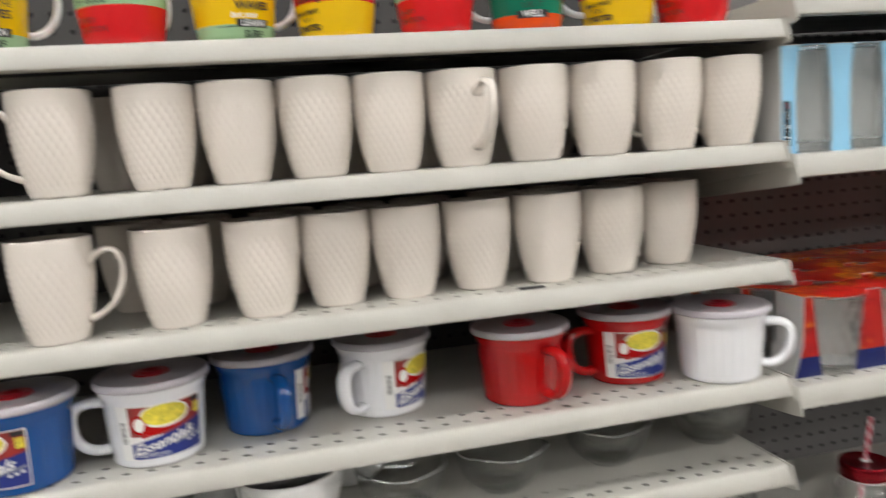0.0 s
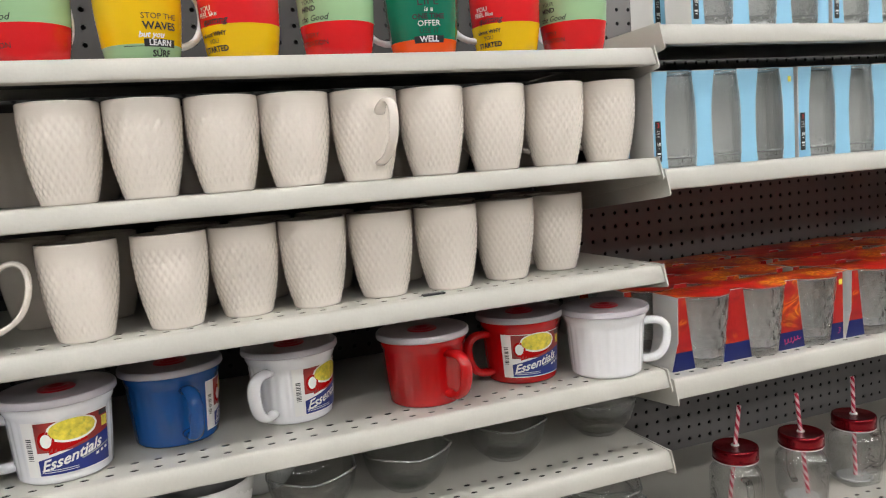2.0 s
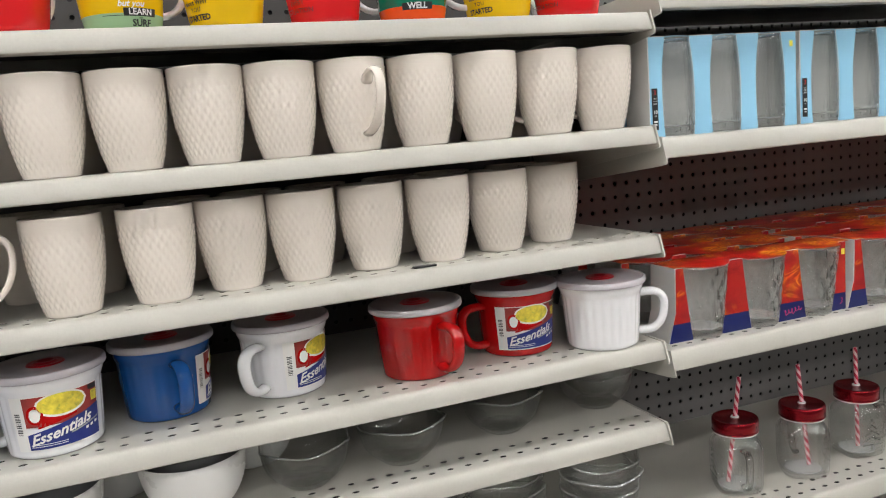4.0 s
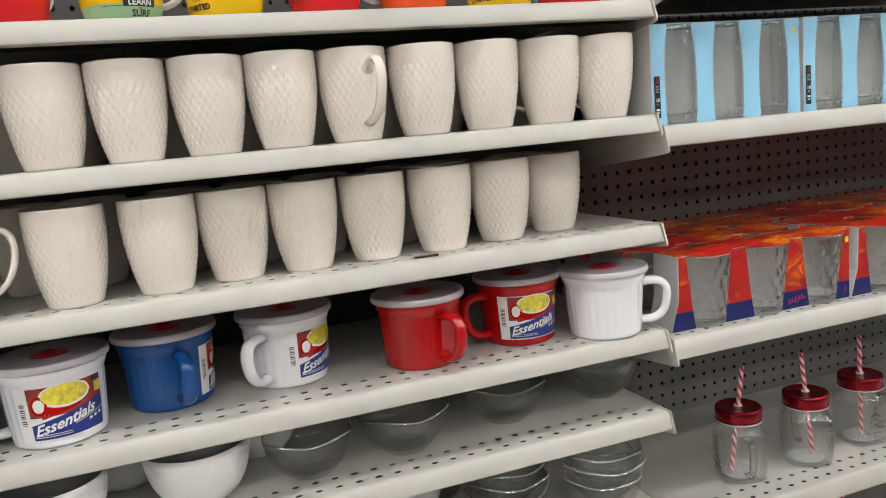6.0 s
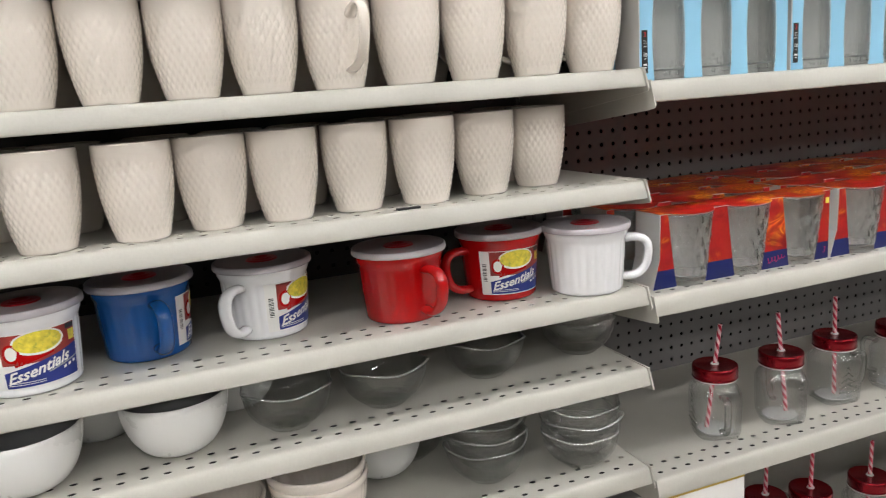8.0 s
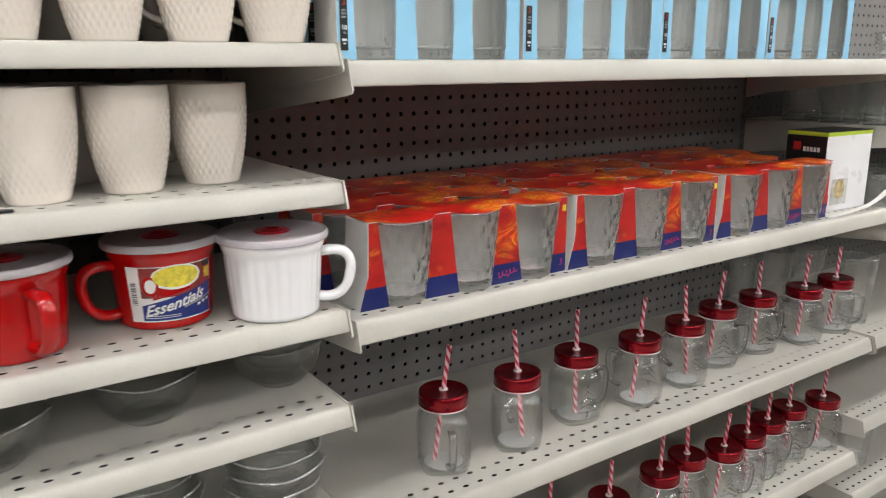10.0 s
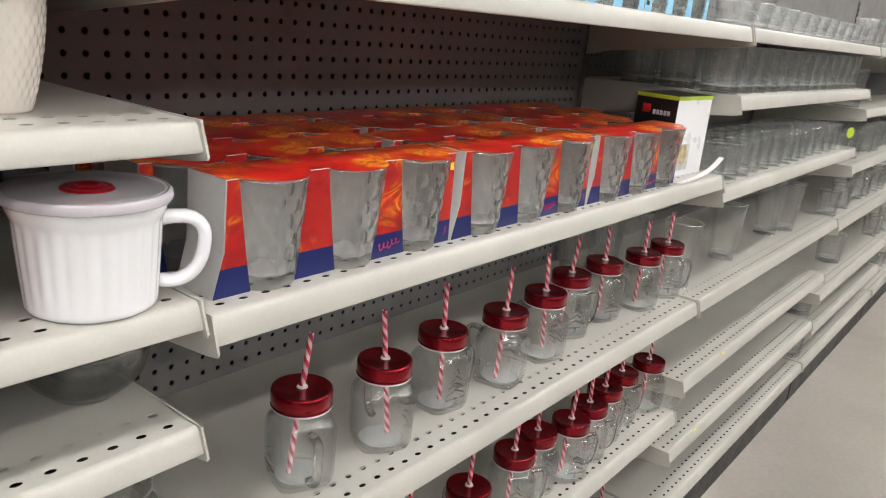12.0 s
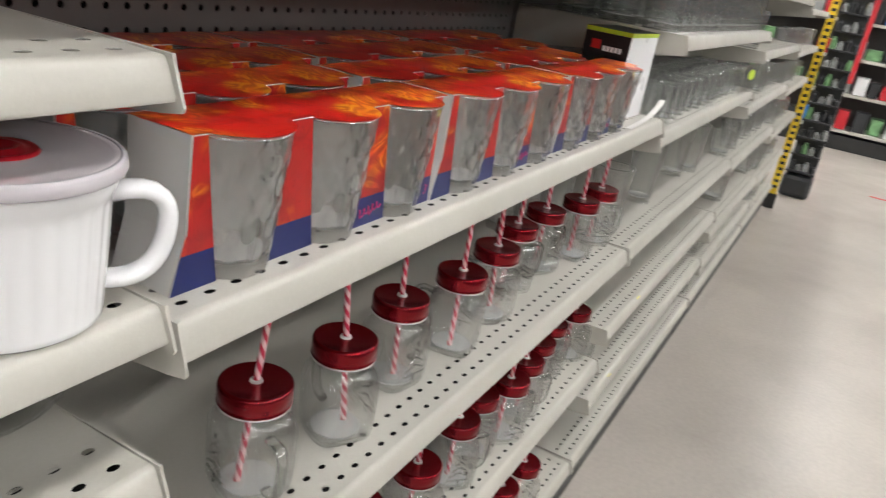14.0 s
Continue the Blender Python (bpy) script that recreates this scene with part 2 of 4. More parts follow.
GREYSTUFF = material("grey_goods", (0.30, 0.31, 0.31), 0.5, vary=0.3, scale=25)
GREENSTUFF = material("green_packaging", (0.16, 0.33, 0.15), 0.5, vary=0.3, scale=25)
BLUESTUFF = material("blue_packaging", (0.02, 0.16, 0.5), 0.4, vary=0.2, scale=10)
REDPOST = material("red_painted_post", (0.5, 0.02, 0.03), 0.4, vary=0.05)


# ---- mesh helpers ----
def part(name, geo, mats, parent=None, label="", smooth=False, at=None):
    """Links (verts, faces[, material index per face]) or a bmesh as one mesh object under parent."""
    me = bpy.data.meshes.new(name)
    if isinstance(geo, bmesh.types.BMesh):
        geo.to_mesh(me)
        geo.free()
    else:
        me.from_pydata(geo[0], [], geo[1])
        if len(geo) > 2:
            me.polygons.foreach_set("material_index", geo[2])
    for m in mats if isinstance(mats, (list, tuple)) else (mats,):
        me.materials.append(m)
    if smooth:
        me.polygons.foreach_set("use_smooth", [True] * len(me.polygons))
        if smooth != True:
            me.set_sharp_from_angle(angle=radians(smooth))
    me.update()
    ob = new(name, me)
    if parent:
        ob.parent = parent
    if at:
        ob.matrix_basis = at
    if label:
        ob["label"] = label
    return ob


def thing(name, m, label, category, group="", kind=""):
    ob = new(name)
    ob.empty_display_size = 0.02
    ob.matrix_basis = m
    return tagged(ob, label, category, group, kind)


def box(x0, x1, y0, y1, z0, z1, bevel=0.0):
    bm = bmesh.new()
    bmesh.ops.create_cube(bm, size=1, matrix=Matrix.LocRotScale(((x0 + x1) / 2, (y0 + y1) / 2, (z0 + z1) / 2), None, (x1 - x0, y1 - y0, z1 - z0)))
    if bevel:
        bmesh.ops.bevel(bm, geom=bm.edges[:], offset=bevel, segments=2, affect="EDGES", profile=0.5)
    return bm


def joined(*geos):
    """Several (verts, faces) put into one."""
    verts, faces, idx = [], [], []
    for g in geos:
        k = len(verts)
        verts += g[0]
        faces += [tuple(i + k for i in f) for f in g[1]]
        idx += g[2] if len(g) > 2 else [0] * len(g[1])
    return verts, faces, idx


def block(x0, x1, y0, y1, z0, z1, mi=0):
    v = [(x, y, z) for z in (z0, z1) for y in (y0, y1) for x in (x0, x1)]
    f = [(0, 2, 3, 1), (4, 5, 7, 6), (0, 1, 5, 4), (2, 6, 7, 3), (0, 4, 6, 2), (1, 3, 7, 5)]
    return v, f, [mi] * 6


def lathe(profile, n=48, warp=None):
    verts, faces, rings = [], [], []
    for r, z in profile:
        if r < 1e-6:
            rings.append([len(verts)])
            verts.append((0, 0, z))
            continue
        rings.append(list(range(len(verts), len(verts) + n)))
        for i in range(n):
            a = 2 * math.pi * i / n
            rr, zz = warp(a, r, z) if warp else (r, z)
            verts.append((rr * math.cos(a), rr * math.sin(a), zz))
    for a, b in zip(rings, rings[1:]):
        for i in range(n):
            j = (i + 1) % n
            if len(a) == 1:
                faces.append((a[0], b[j], b[i]))
            elif len(b) == 1:
                faces.append((a[i], a[j], b[0]))
            else:
                faces.append((a[i], a[j], b[j], b[i]))
    return verts, faces


def vessel(outer, wall, floor_z, lip=3):
    """A closed profile: the outer line from the axis up, a rounded rim, and the inner line down to the axis."""
    (r1, z1) = outer[-1]
    rim = [(r1 - wall / 2 + wall / 2 * math.cos(math.pi * k / (lip + 1)), z1 + wall / 2 * math.sin(math.pi * k / (lip + 1))) for k in range(1, lip + 1)]
    inner = [(max(r - wall, 0.001), z) for r, z in reversed(outer) if z > floor_z and r > wall]
    return [(0, outer[0][1])] + list(outer) + rim + inner + [(max(inner[-1][0] - wall, 0.001), floor_z), (0, floor_z)]


def curve4(p0, p1, p2, p3, k):
    out = []
    for i in range(k + 1):
        t = i / k
        out.append(tuple((1 - t) ** 3 * a + 3 * (1 - t) ** 2 * t * b + 3 * (1 - t) * t * t * c + t ** 3 * d for a, b, c, d in zip(p0, p1, p2, p3)))
    return out


def sweep(pts, ra, rb, n=10, girth=None):
    """A tube along points of the local xz plane: half-width ra across the plane, rb in it."""
    verts, faces = [], []
    for i, p in enumerate(pts):
        q0, q1 = Vector(pts[max(i - 1, 0)]), Vector(pts[min(i + 1, len(pts) - 1)])
        t = (q1 - q0).normalized()
        side = Vector((0, 1, 0))
        up = t.cross(side)
        g = girth[i] if girth else 1.0
        for k in range(n):
            a = 2 * math.pi * k / n
            verts.append(tuple(Vector(p) + g * (side * ra * math.cos(a) + up * rb * math.sin(a))))
    for i in range(len(pts) - 1):
        for k in range(n):
            j = (k + 1) % n
            faces.append((i * n + k, i * n + j, (i + 1) * n + j, (i + 1) * n + k))
    faces += [tuple(range(n))[::-1], tuple(range(len(verts) - n, len(verts)))]
    return verts, faces


def rod(p, q, r, n=8):
    p, q = Vector(p), Vector(q)
    t = (q - p).normalized()
    s = t.orthogonal().normalized()
    u = t.cross(s)
    verts = [tuple(c + r * (s * math.cos(2 * math.pi * k / n) + u * math.sin(2 * math.pi * k / n))) for c in (p, q) for k in range(n)]
    faces = [(k, (k + 1) % n, n + (k + 1) % n, n + k) for k in range(n)] + [tuple(range(n))[::-1], tuple(range(n, 2 * n))]
    return verts, faces


def turned(geo, m):
    return ([tuple(m @ Vector(v)) for v in geo[0]],) + tuple(geo[1:])


def strip(u0, u1, lo, hi, place, n=12, mi=0):
    """A patch between the lines lo(u) and hi(u), each corner laid by place(u, v)."""
    verts, faces = [], []
    for i in range(n + 1):
        u = u0 + (u1 - u0) * i / n
        verts += [place(u, lo(u)), place(u, hi(u))]
    faces = [(2 * i, 2 * i + 2, 2 * i + 3, 2 * i + 1) for i in range(n)]
    return verts, faces, [mi] * n


def ellipse(cu, cv, ru, rv, place, n=18, mi=0):
    e = lambda u, s: cv + s * rv * math.sqrt(max(0, 1 - ((u - cu) / ru) ** 2))
    return strip(cu - ru, cu + ru, lambda u: e(u, -1), lambda u: e(u, 1), place, n, mi)


TEXTS = {}


def lettering(body, size, shear=0.0, bold=0.0):
    """The outlines of a line of writing as flat (verts, faces), centred, in the xy plane."""
    key = (body, size, shear, bold)
    if key not in TEXTS:
        cu = bpy.data.curves.new("writing", "FONT")
        cu.body, cu.size, cu.shear, cu.offset = body, size, shear, bold
        cu.align_x, cu.align_y, cu.resolution_u = "CENTER", "CENTER", 2
        ob = new("writing", cu)
        me = bpy.data.meshes.new_from_object(ob.evaluated_get(bpy.context.evaluated_depsgraph_get()))
        TEXTS[key] = ([tuple(v.co) for v in me.vertices], [tuple(p.vertices) for p in me.polygons])
        bpy.data.objects.remove(ob)
        bpy.data.curves.remove(cu)
        bpy.data.meshes.remove(me)
    return TEXTS[key]


def written(body, size, u, v, place, mi, tilt=0.0, shear=0.0, bold=0.0, stretch=1.0):
    g = lettering(body, size, shear, bold)
    return [place(u + x * stretch, v + y + tilt * x) for x, y, _ in g[0]], g[1], [mi] * len(g[1])


def holed(x0, y0, nx, ny, px, py, rx, ry, z, thick):
    """A sheet of nx by ny cells with an oval hole in each, from the corner x0, y0, with the holes' walls."""
    verts, faces = [], []
    ring = [(math.cos(math.pi * (2 * k + 1) / 8), math.sin(math.pi * (2 * k + 1) / 8)) for k in range(8)]
    rim = [(0.5, 0.25), (0.25, 0.5), (-0.25, 0.5), (-0.5, 0.25), (-0.5, -0.25), (-0.25, -0.5), (0.25, -0.5), (0.5, -0.25)]
    for i in range(nx):
        for j in range(ny):
            cx, cy, k0 = x0 + (i + 0.5) * px, y0 + (j + 0.5) * py, len(verts)
            verts += [(cx + a * px, cy + b * py, z) for a, b in rim]
            verts += [(cx + a * rx, cy + b * ry, z) for a, b in ring]
            verts += [(cx + a * rx, cy + b * ry, z - thick) for a, b in ring]
            verts += [(cx + a * px / 2, cy + b * py / 2, z) for a, b in ((1, 1), (-1, 1), (-1, -1), (1, -1))]
            for k in range(8):
                q = (k + 1) % 8
                faces.append((k0 + k, k0 + q, k0 + 8 + q, k0 + 8 + k))
                faces.append((k0 + 8 + k, k0 + 8 + q, k0 + 16 + q, k0 + 16 + k))
            for c, (a, b) in enumerate(((0, 1), (2, 3), (4, 5), (6, 7))):
                faces.append((k0 + a, k0 + 24 + c, k0 + b))
    return verts, faces


# ---- the store round the aisle ----
DEPTH = 0.358          # shelf front (y = 0) to pegboard
BAYS = [(-1.245, -0.004), (0.004, 1.226), (1.234, 2.5), (2.508, 3.75), (3.758, 5.0)]
part("floor", box(-7, 13, -11, 7, -0.1, 0.0), FLOOR)
part("ceiling", box(-7, 13, -11, 7, 3.6, 3.7), CEIL)
part("wall_south", box(-7, 13, -11.2, -11, 0, 3.6), WALL)
part("wall_north", box(-7, 13, 7, 7.2, 0, 3.6), WALL)
part("wall_west", box(-7.2, -7, -11.2, 7.2, 0, 3.6), WALL)
part("wall_east", box(13, 13.2, -11.2, 7.2, 0, 3.6), WALL)
# Unseen stand-in for the opposite shelving, sized to block low lamp light
part("wall_aisle", box(-3.2, 5.0, -2.4, -2.25, 0, 1.75), WALL)
for name in ("floor", "ceiling", "wall_south", "wall_north", "wall_west", "wall_east", "wall_aisle"):
    tagged(bpy.data.objects[name], {"floor": "pale grey polished concrete store floor with faint stains", "ceiling": "plain grey store ceiling, unseen, darkened to cut bounced light"}.get(name, "plain dark grey wall, unseen, darkened to cut bounced light"), name.split("_")[0], kind="structure")


def ceiling_lamp(m):
    t = thing("ceiling_lamp", m, "white strip lamp with a glowing diffuser", "lamp", "strip lamps on the ceiling")
    part("housing", box(-1.2, 1.2, -0.14, 0.14, 0.0, 0.06, 0.005), HOUSING, t)
    part("diffuser", box(-1.17, 1.17, -0.11, 0.11, -0.025, 0.001, 0.01), TUBE, t, "glowing white diffuser")
    return t


lamp = None
for row, y in enumerate((-6.4, -4.6, -2.8, -1.0, 0.8, 2.6)):
    for k in range(5):
        m = pose(-5.2 + 3.3 * k + 0.8 * (row % 2), y, 3.54)
        lamp = copy_thing(lamp, m) if lamp else ceiling_lamp(m)


# ---- gondola shelving ----
def shelf(x0, x1, z, label="pale grey enamelled steel shelf with perforated front edge", lip=0.024, drop=0.032):
    t = thing("shelf", pose(x0, 0, z), label, "shelf", "shelves of the gondola")
    w = x1 - x0
    n = int((w - 0.01) / 0.025)
    m = (w - n * 0.025) / 2
    deck = joined(holed(m, 0.0066, n, 2, 0.025, 0.0248, 0.0050, 0.0033, 0.0, 0.0006),
                  block(0.003, m, 0.006, 0.0562, -0.002, 0), block(m + n * 0.025, w - 0.003, 0.006, 0.0562, -0.002, 0),
                  block(0.003, w - 0.003, 0.0562, DEPTH - 0.004, -0.002, 0))
    part("deck", deck[:2], SHELF, t)
    # Added black box: paints the shade seen through the edge holes
    part("hole_shade", box(0.004, w - 0.004, 0.013, 0.0562, -0.0225, -0.013), VOID_SHADE, t, "black box painting the shade inside the edge holes")
    prof = [(0.0066, 0.0), (0.0025, -0.0006), (0.0008, -0.0022), (-0.001, -0.005), (-0.0072, 0.0030 - lip), (-0.0066, 0.0008 - lip), (-0.005, -lip), (0.012, -lip), (0.012, 0.0015 - lip), (-0.0045, 0.0028 - lip), (0.0012, -0.005), (0.003, -0.0025), (0.0066, -0.002)]
    k = len(prof)
    verts = [(x, y, zz) for x in (0.0025, w - 0.0025) for y, zz in prof]
    faces = [(i, (i + 1) % k, k + (i + 1) % k, k + i) for i in range(k)] + [tuple(range(k))[::-1], tuple(range(k, 2 * k))]
    part("front_lip", (verts, faces), SHELF, t, smooth=40)
    side = [(-0.0030, 0.0015), (-0.0045, -0.004), (-0.0125, 0.003 - drop), (-0.011, -drop), (0.004, -drop - 0.003), (0.30, -0.072), (DEPTH - 0.006, -0.085), (DEPTH - 0.006, -0.003)]
    k = len(side)
    for xa in (0.0, w - 0.0022):
        verts = [(x, y, zz) for x in (xa, xa + 0.0022) for y, zz in side]
        faces = [(i, (i + 1) % k, k + (i + 1) % k, k + i) for i in range(k)] + [tuple(range(k))[::-1], tuple(range(k, 2 * k))]
        part("end_bracket", (verts, faces), SHELF, t)
    return t


def base_unit(x0, x1, z=0.165):
    t = shelf(x0, x1, z, "pale grey enamelled steel bottom shelf above a black kick plate", 0.03, 0.03)
    part("kick_plate", box(0.004, x1 - x0 - 0.004, 0.018, 0.03, -z + 0.001, -0.031), KICK, t, "black metal kick plate")
    return t


LEVELS = [
    (1.451, 1.304, 1.157, 1.008, 0.890, 0.738),
    (1.481, 1.287, 0.992, 0.712, 0.445),
    (1.287, 1.152, 0.960, 0.712, 0.515, 0.333),
    (1.287, 1.085, 0.895, 0.690, 0.430, 0.30),
    (1.250, 1.050, 0.860, 0.640, 0.40),
]
for (x0, x1), zs in zip(BAYS, LEVELS):
    for z in zs:
        shelf(x0, x1, z, lip=0.024 if x0 < 0 else 0.028, drop=0.029 if x0 < 0 else 0.035)
    base_unit(x0, x1)

for i, (x0, x1) in enumerate(BAYS):
    t = thing("back_panel", pose(x0, DEPTH, 0), "dark brown-black pegboard back panel with rows of round holes" if i < 3 else "dark brown-black steel back panel", "pegboard", kind="structure")
    w = x1 - x0
    if i < 3:
        n = int((w - 0.03) / 0.0252)
        mx = 0.0185 if i == 1 else (w - n * 0.0252) / 2
        z0 = 1.20 - 0.0249 * 20.5
        sheet = turned(holed(0, 0, n, 36, 0.0252, 0.0249, 0.0039, 0.0039, 0, 0.0015), Matrix(((1, 0, 0, mx), (0, 0, -1, 0), (0, 1, 0, z0), (0, 0, 0, 1))))
        sheet = (sheet[0], sheet[1])
        solid = joined(block(0.0, w, 0.0, 0.004, 0.02, z0), block(0.0, w, 0.0, 0.004, z0 + 36 * 0.0249, 1.95), block(0.0, mx, 0.0, 0.004, z0, z0 + 36 * 0.0249), block(mx + n * 0.0252, w, 0.0, 0.004, z0, z0 + 36 * 0.0249))
        # The first bay takes the dark board with shade in its colour
        part("pegboard", joined(sheet, solid)[:2], PEG if i else PEG_SHADED, t)
    else:
        part("sheet", box(0, w, 0, 0.004, 0.02, 1.95), PEG, t)
    # Black sheet added so the peg holes show painted shade
    part("peg_hole_shade", box(-0.004, w + 0.004, 0.03, 0.034, 0.0, 1.95), VOID_SHADE, t)
for k, x in enumerate((0.0, 1.23, 2.504, 3.754, 5.004)):
    t = thing("upright_post", pose(x, DEPTH - 0.006, 0), "dark slotted steel upright post of the shelving", "post", "uprights of the gondola", "structure")
    slots = turned(holed(-0.014, 0, 2, 40, 0.014, 0.0249, 0.0022, 0.0075, 0, 0.004), Matrix(((1, 0, 0, 0), (0, 0, -1, 0), (0, 1, 0, 0.6), (0, 0, 0, 1))))
    part("slotted_face", joined((slots[0], slots[1]), block(-0.014, 0.014, 0, 0.003, 0.02, 0.6), block(-0.014, 0.014, 0, 0.003, 1.596, 1.95))[:2], POST, t)
    # Body in the same black, so the slots look shaded inside
    part("post_body", box(-0.014, 0.014, 0.012, 0.035, 0.0, 1.95), VOID_SHADE, t)


# ---- cream embossed mugs ----
def mug_line(z):
    """Outer radius of the cream mug at the height z."""
    t = min(max(z / 0.107, 0), 1)
    return 0.0285 + 0.0135 * (1 - (1 - t) ** 2.3) - 0.0006 * t ** 6


def cream_mug(m, embossed=True, angle=0.0):
    t = thing("mug", m, "cream glazed ceramic mug with embossed diamond pattern on a steel shelf", "mug", "cream mugs in rows")
    rows = 64 if embossed else 14
    outer = [(0.024, 0.0015), (0.0275, 0.0)] + [(mug_line(0.107 * k / rows), 0.0015 + 0.1045 * k / rows) for k in range(rows + 1)]

    def emboss(a, r, z):
        if not embossed or r < mug_line(z - 0.0015) - 0.0012 or z < 0.004 or z > 0.094:
            return r, z
        fade = min(1, (z - 0.004) / 0.008, (0.094 - z) / 0.012)
        u, v = 15 * a + z * 215, 15 * a - z * 215
        return r - 0.0011 * fade * (1 - (abs(math.cos(u)) * abs(math.cos(v))) ** 0.8), z

    part("body", lathe(vessel(outer, 0.0028, 0.006), 240 if embossed else 40, emboss), CREAM, t, smooth=True)
    pts = curve4((0.037, 0, 0.078), (0.046, 0, 0.096), (0.074, 0, 0.100), (0.070, 0, 0.066), 12) + curve4((0.070, 0, 0.066), (0.066, 0, 0.040), (0.054, 0, 0.026), (0.032, 0, 0.020), 8)[1:]
    girth = [1.25, 1.15, 1.0] + [0.92] * (len(pts) - 5) + [1.0, 1.1]
    part("handle", sweep(pts, 0.0068, 0.0036, 14, girth), CREAM, t, smooth=True)
    return t


UPPER = [(-0.832, 200), (-0.731, 85), (-0.648, 60), (-0.564, 120), (-0.482, 95), (-0.398, 284), (-0.311, 70), (-0.225, 110), (-0.137, 150), (-0.054, 140)]
LOWER = [(-0.847, 0.032, 353), (-0.731, 0.048, 90), (-0.636, 0.051, 75), (-0.554, 0.067, 60), (-0.471, 0.064, 80), (-0.383, 0.067, 100), (-0.296, 0.060, 75), (-0.207, 0.072, 60), (-0.119, 0.091, 95)]
mug = None
for k, (x, a) in enumerate(UPPER):
    m = pose(x, 0.046 + 0.003 * math.sin(7 * k), 1.304, 0, 0, a)
    mug = copy_thing(mug, m) if mug else cream_mug(m)
for x, y, a in LOWER:
    copy_thing(mug, pose(x, y, 1.157, 0, 0, a))
plain = None
for k in range(8):
    for z, y in ((1.304, 0.168), (1.157, 0.178)):
        m = pose(-0.80 + 0.094 * k + 0.01 * math.sin(9 * k + z), y, z, 0, 0, 80 + 23 * k)
        plain = copy_thing(plain, m) if plain else cream_mug(m, False)


# ---- soup mugs with lids ----
def soup_line(z):
    return 0.0485 + 0.0065 * min(max(z / 0.085, 0), 1) ** 0.8


def soup_mug(name, x, y, glaze, colour, handle, label_at=None):
    t = thing("soup_mug", pose(x, y, 1.008), f"{colour} stoneware soup mug with clear vented lid" + (" and printed label" if label_at is not None else ""), "mug", "lidded soup mugs")
    outer = [(0.040, 0.0015), (0.0455, 0.0)] + [(soup_line(0.004), 0.003)] + [(soup_line(z), z) for z in (0.006, 0.02, 0.035, 0.05, 0.064, 0.07, 0.073)] + [(soup_line(0.075) + 0.0012, 0.076), (0.0575, 0.081), (0.0578, 0.088)]
    deep = 0.0009 if glaze == WHITE else 0.0004
    flute = lambda a, r, z: (r - (deep if 0.008 < z < 0.071 and r > soup_line(z) - 0.002 else 0) * abs(math.sin(14 * a)) ** 3, z)
    part("body", lathe(vessel(outer, 0.004, 0.008), 168, flute), glaze, t, smooth=True)
    lid = part("lid", lathe([(0, 0.0935), (0.030, 0.0935), (0.050, 0.0925), (0.054, 0.0945), (0.0585, 0.0945), (0.0605, 0.0925), (0.0608, 0.0895), (0.0592, 0.0880)], 72), LID, t, "clear milky plastic lid", smooth=50)
    part("lid_rim", lathe([(0.0594, 0.0868), (0.0612, 0.0868), (0.0620, 0.0885), (0.0616, 0.0935), (0.0600, 0.0952), (0.0580, 0.0950), (0.0590, 0.0930), (0.0594, 0.0868)], 72), LIDRIM, lid, smooth=True)
    part("vent", lathe([(0.0, 0.0945), (0.007, 0.0945), (0.0085, 0.0965), (0.0110, 0.0968), (0.0125, 0.0952), (0.0165, 0.0950), (0.0185, 0.0955), (0.0200, 0.0937)], 32), KNOB, lid, "red silicone steam vent", smooth=True)
    a = radians(handle)
    pts = curve4((0.050, 0, 0.068), (0.086, 0, 0.076), (0.088, 0, 0.058), (0.086, 0, 0.044), 8) + curve4((0.086, 0, 0.044), (0.083, 0, 0.018), (0.066, 0, 0.012), (0.048, 0, 0.016), 9)[1:]
    part("handle", turned(sweep(pts, 0.0085, 0.0058, 14), Matrix.Rotation(a, 4, "Z")), glaze, t, smooth=True)
    if label_at is not None:
        c = radians(label_at)

        def place(off):
            def f(u, v):
                z = 0.0415 + v
                r = soup_line(z) + off
                return r * math.cos(c + u / 0.052), r * math.sin(c + u / 0.052), z
            return f

        p0, p1, p2, p3, p4 = (place(0.0004 + 0.00025 * k) for k in range(5))
        flat = lambda v: (lambda u: v)
        tilt = lambda v: (lambda u: v + 0.24 * u)
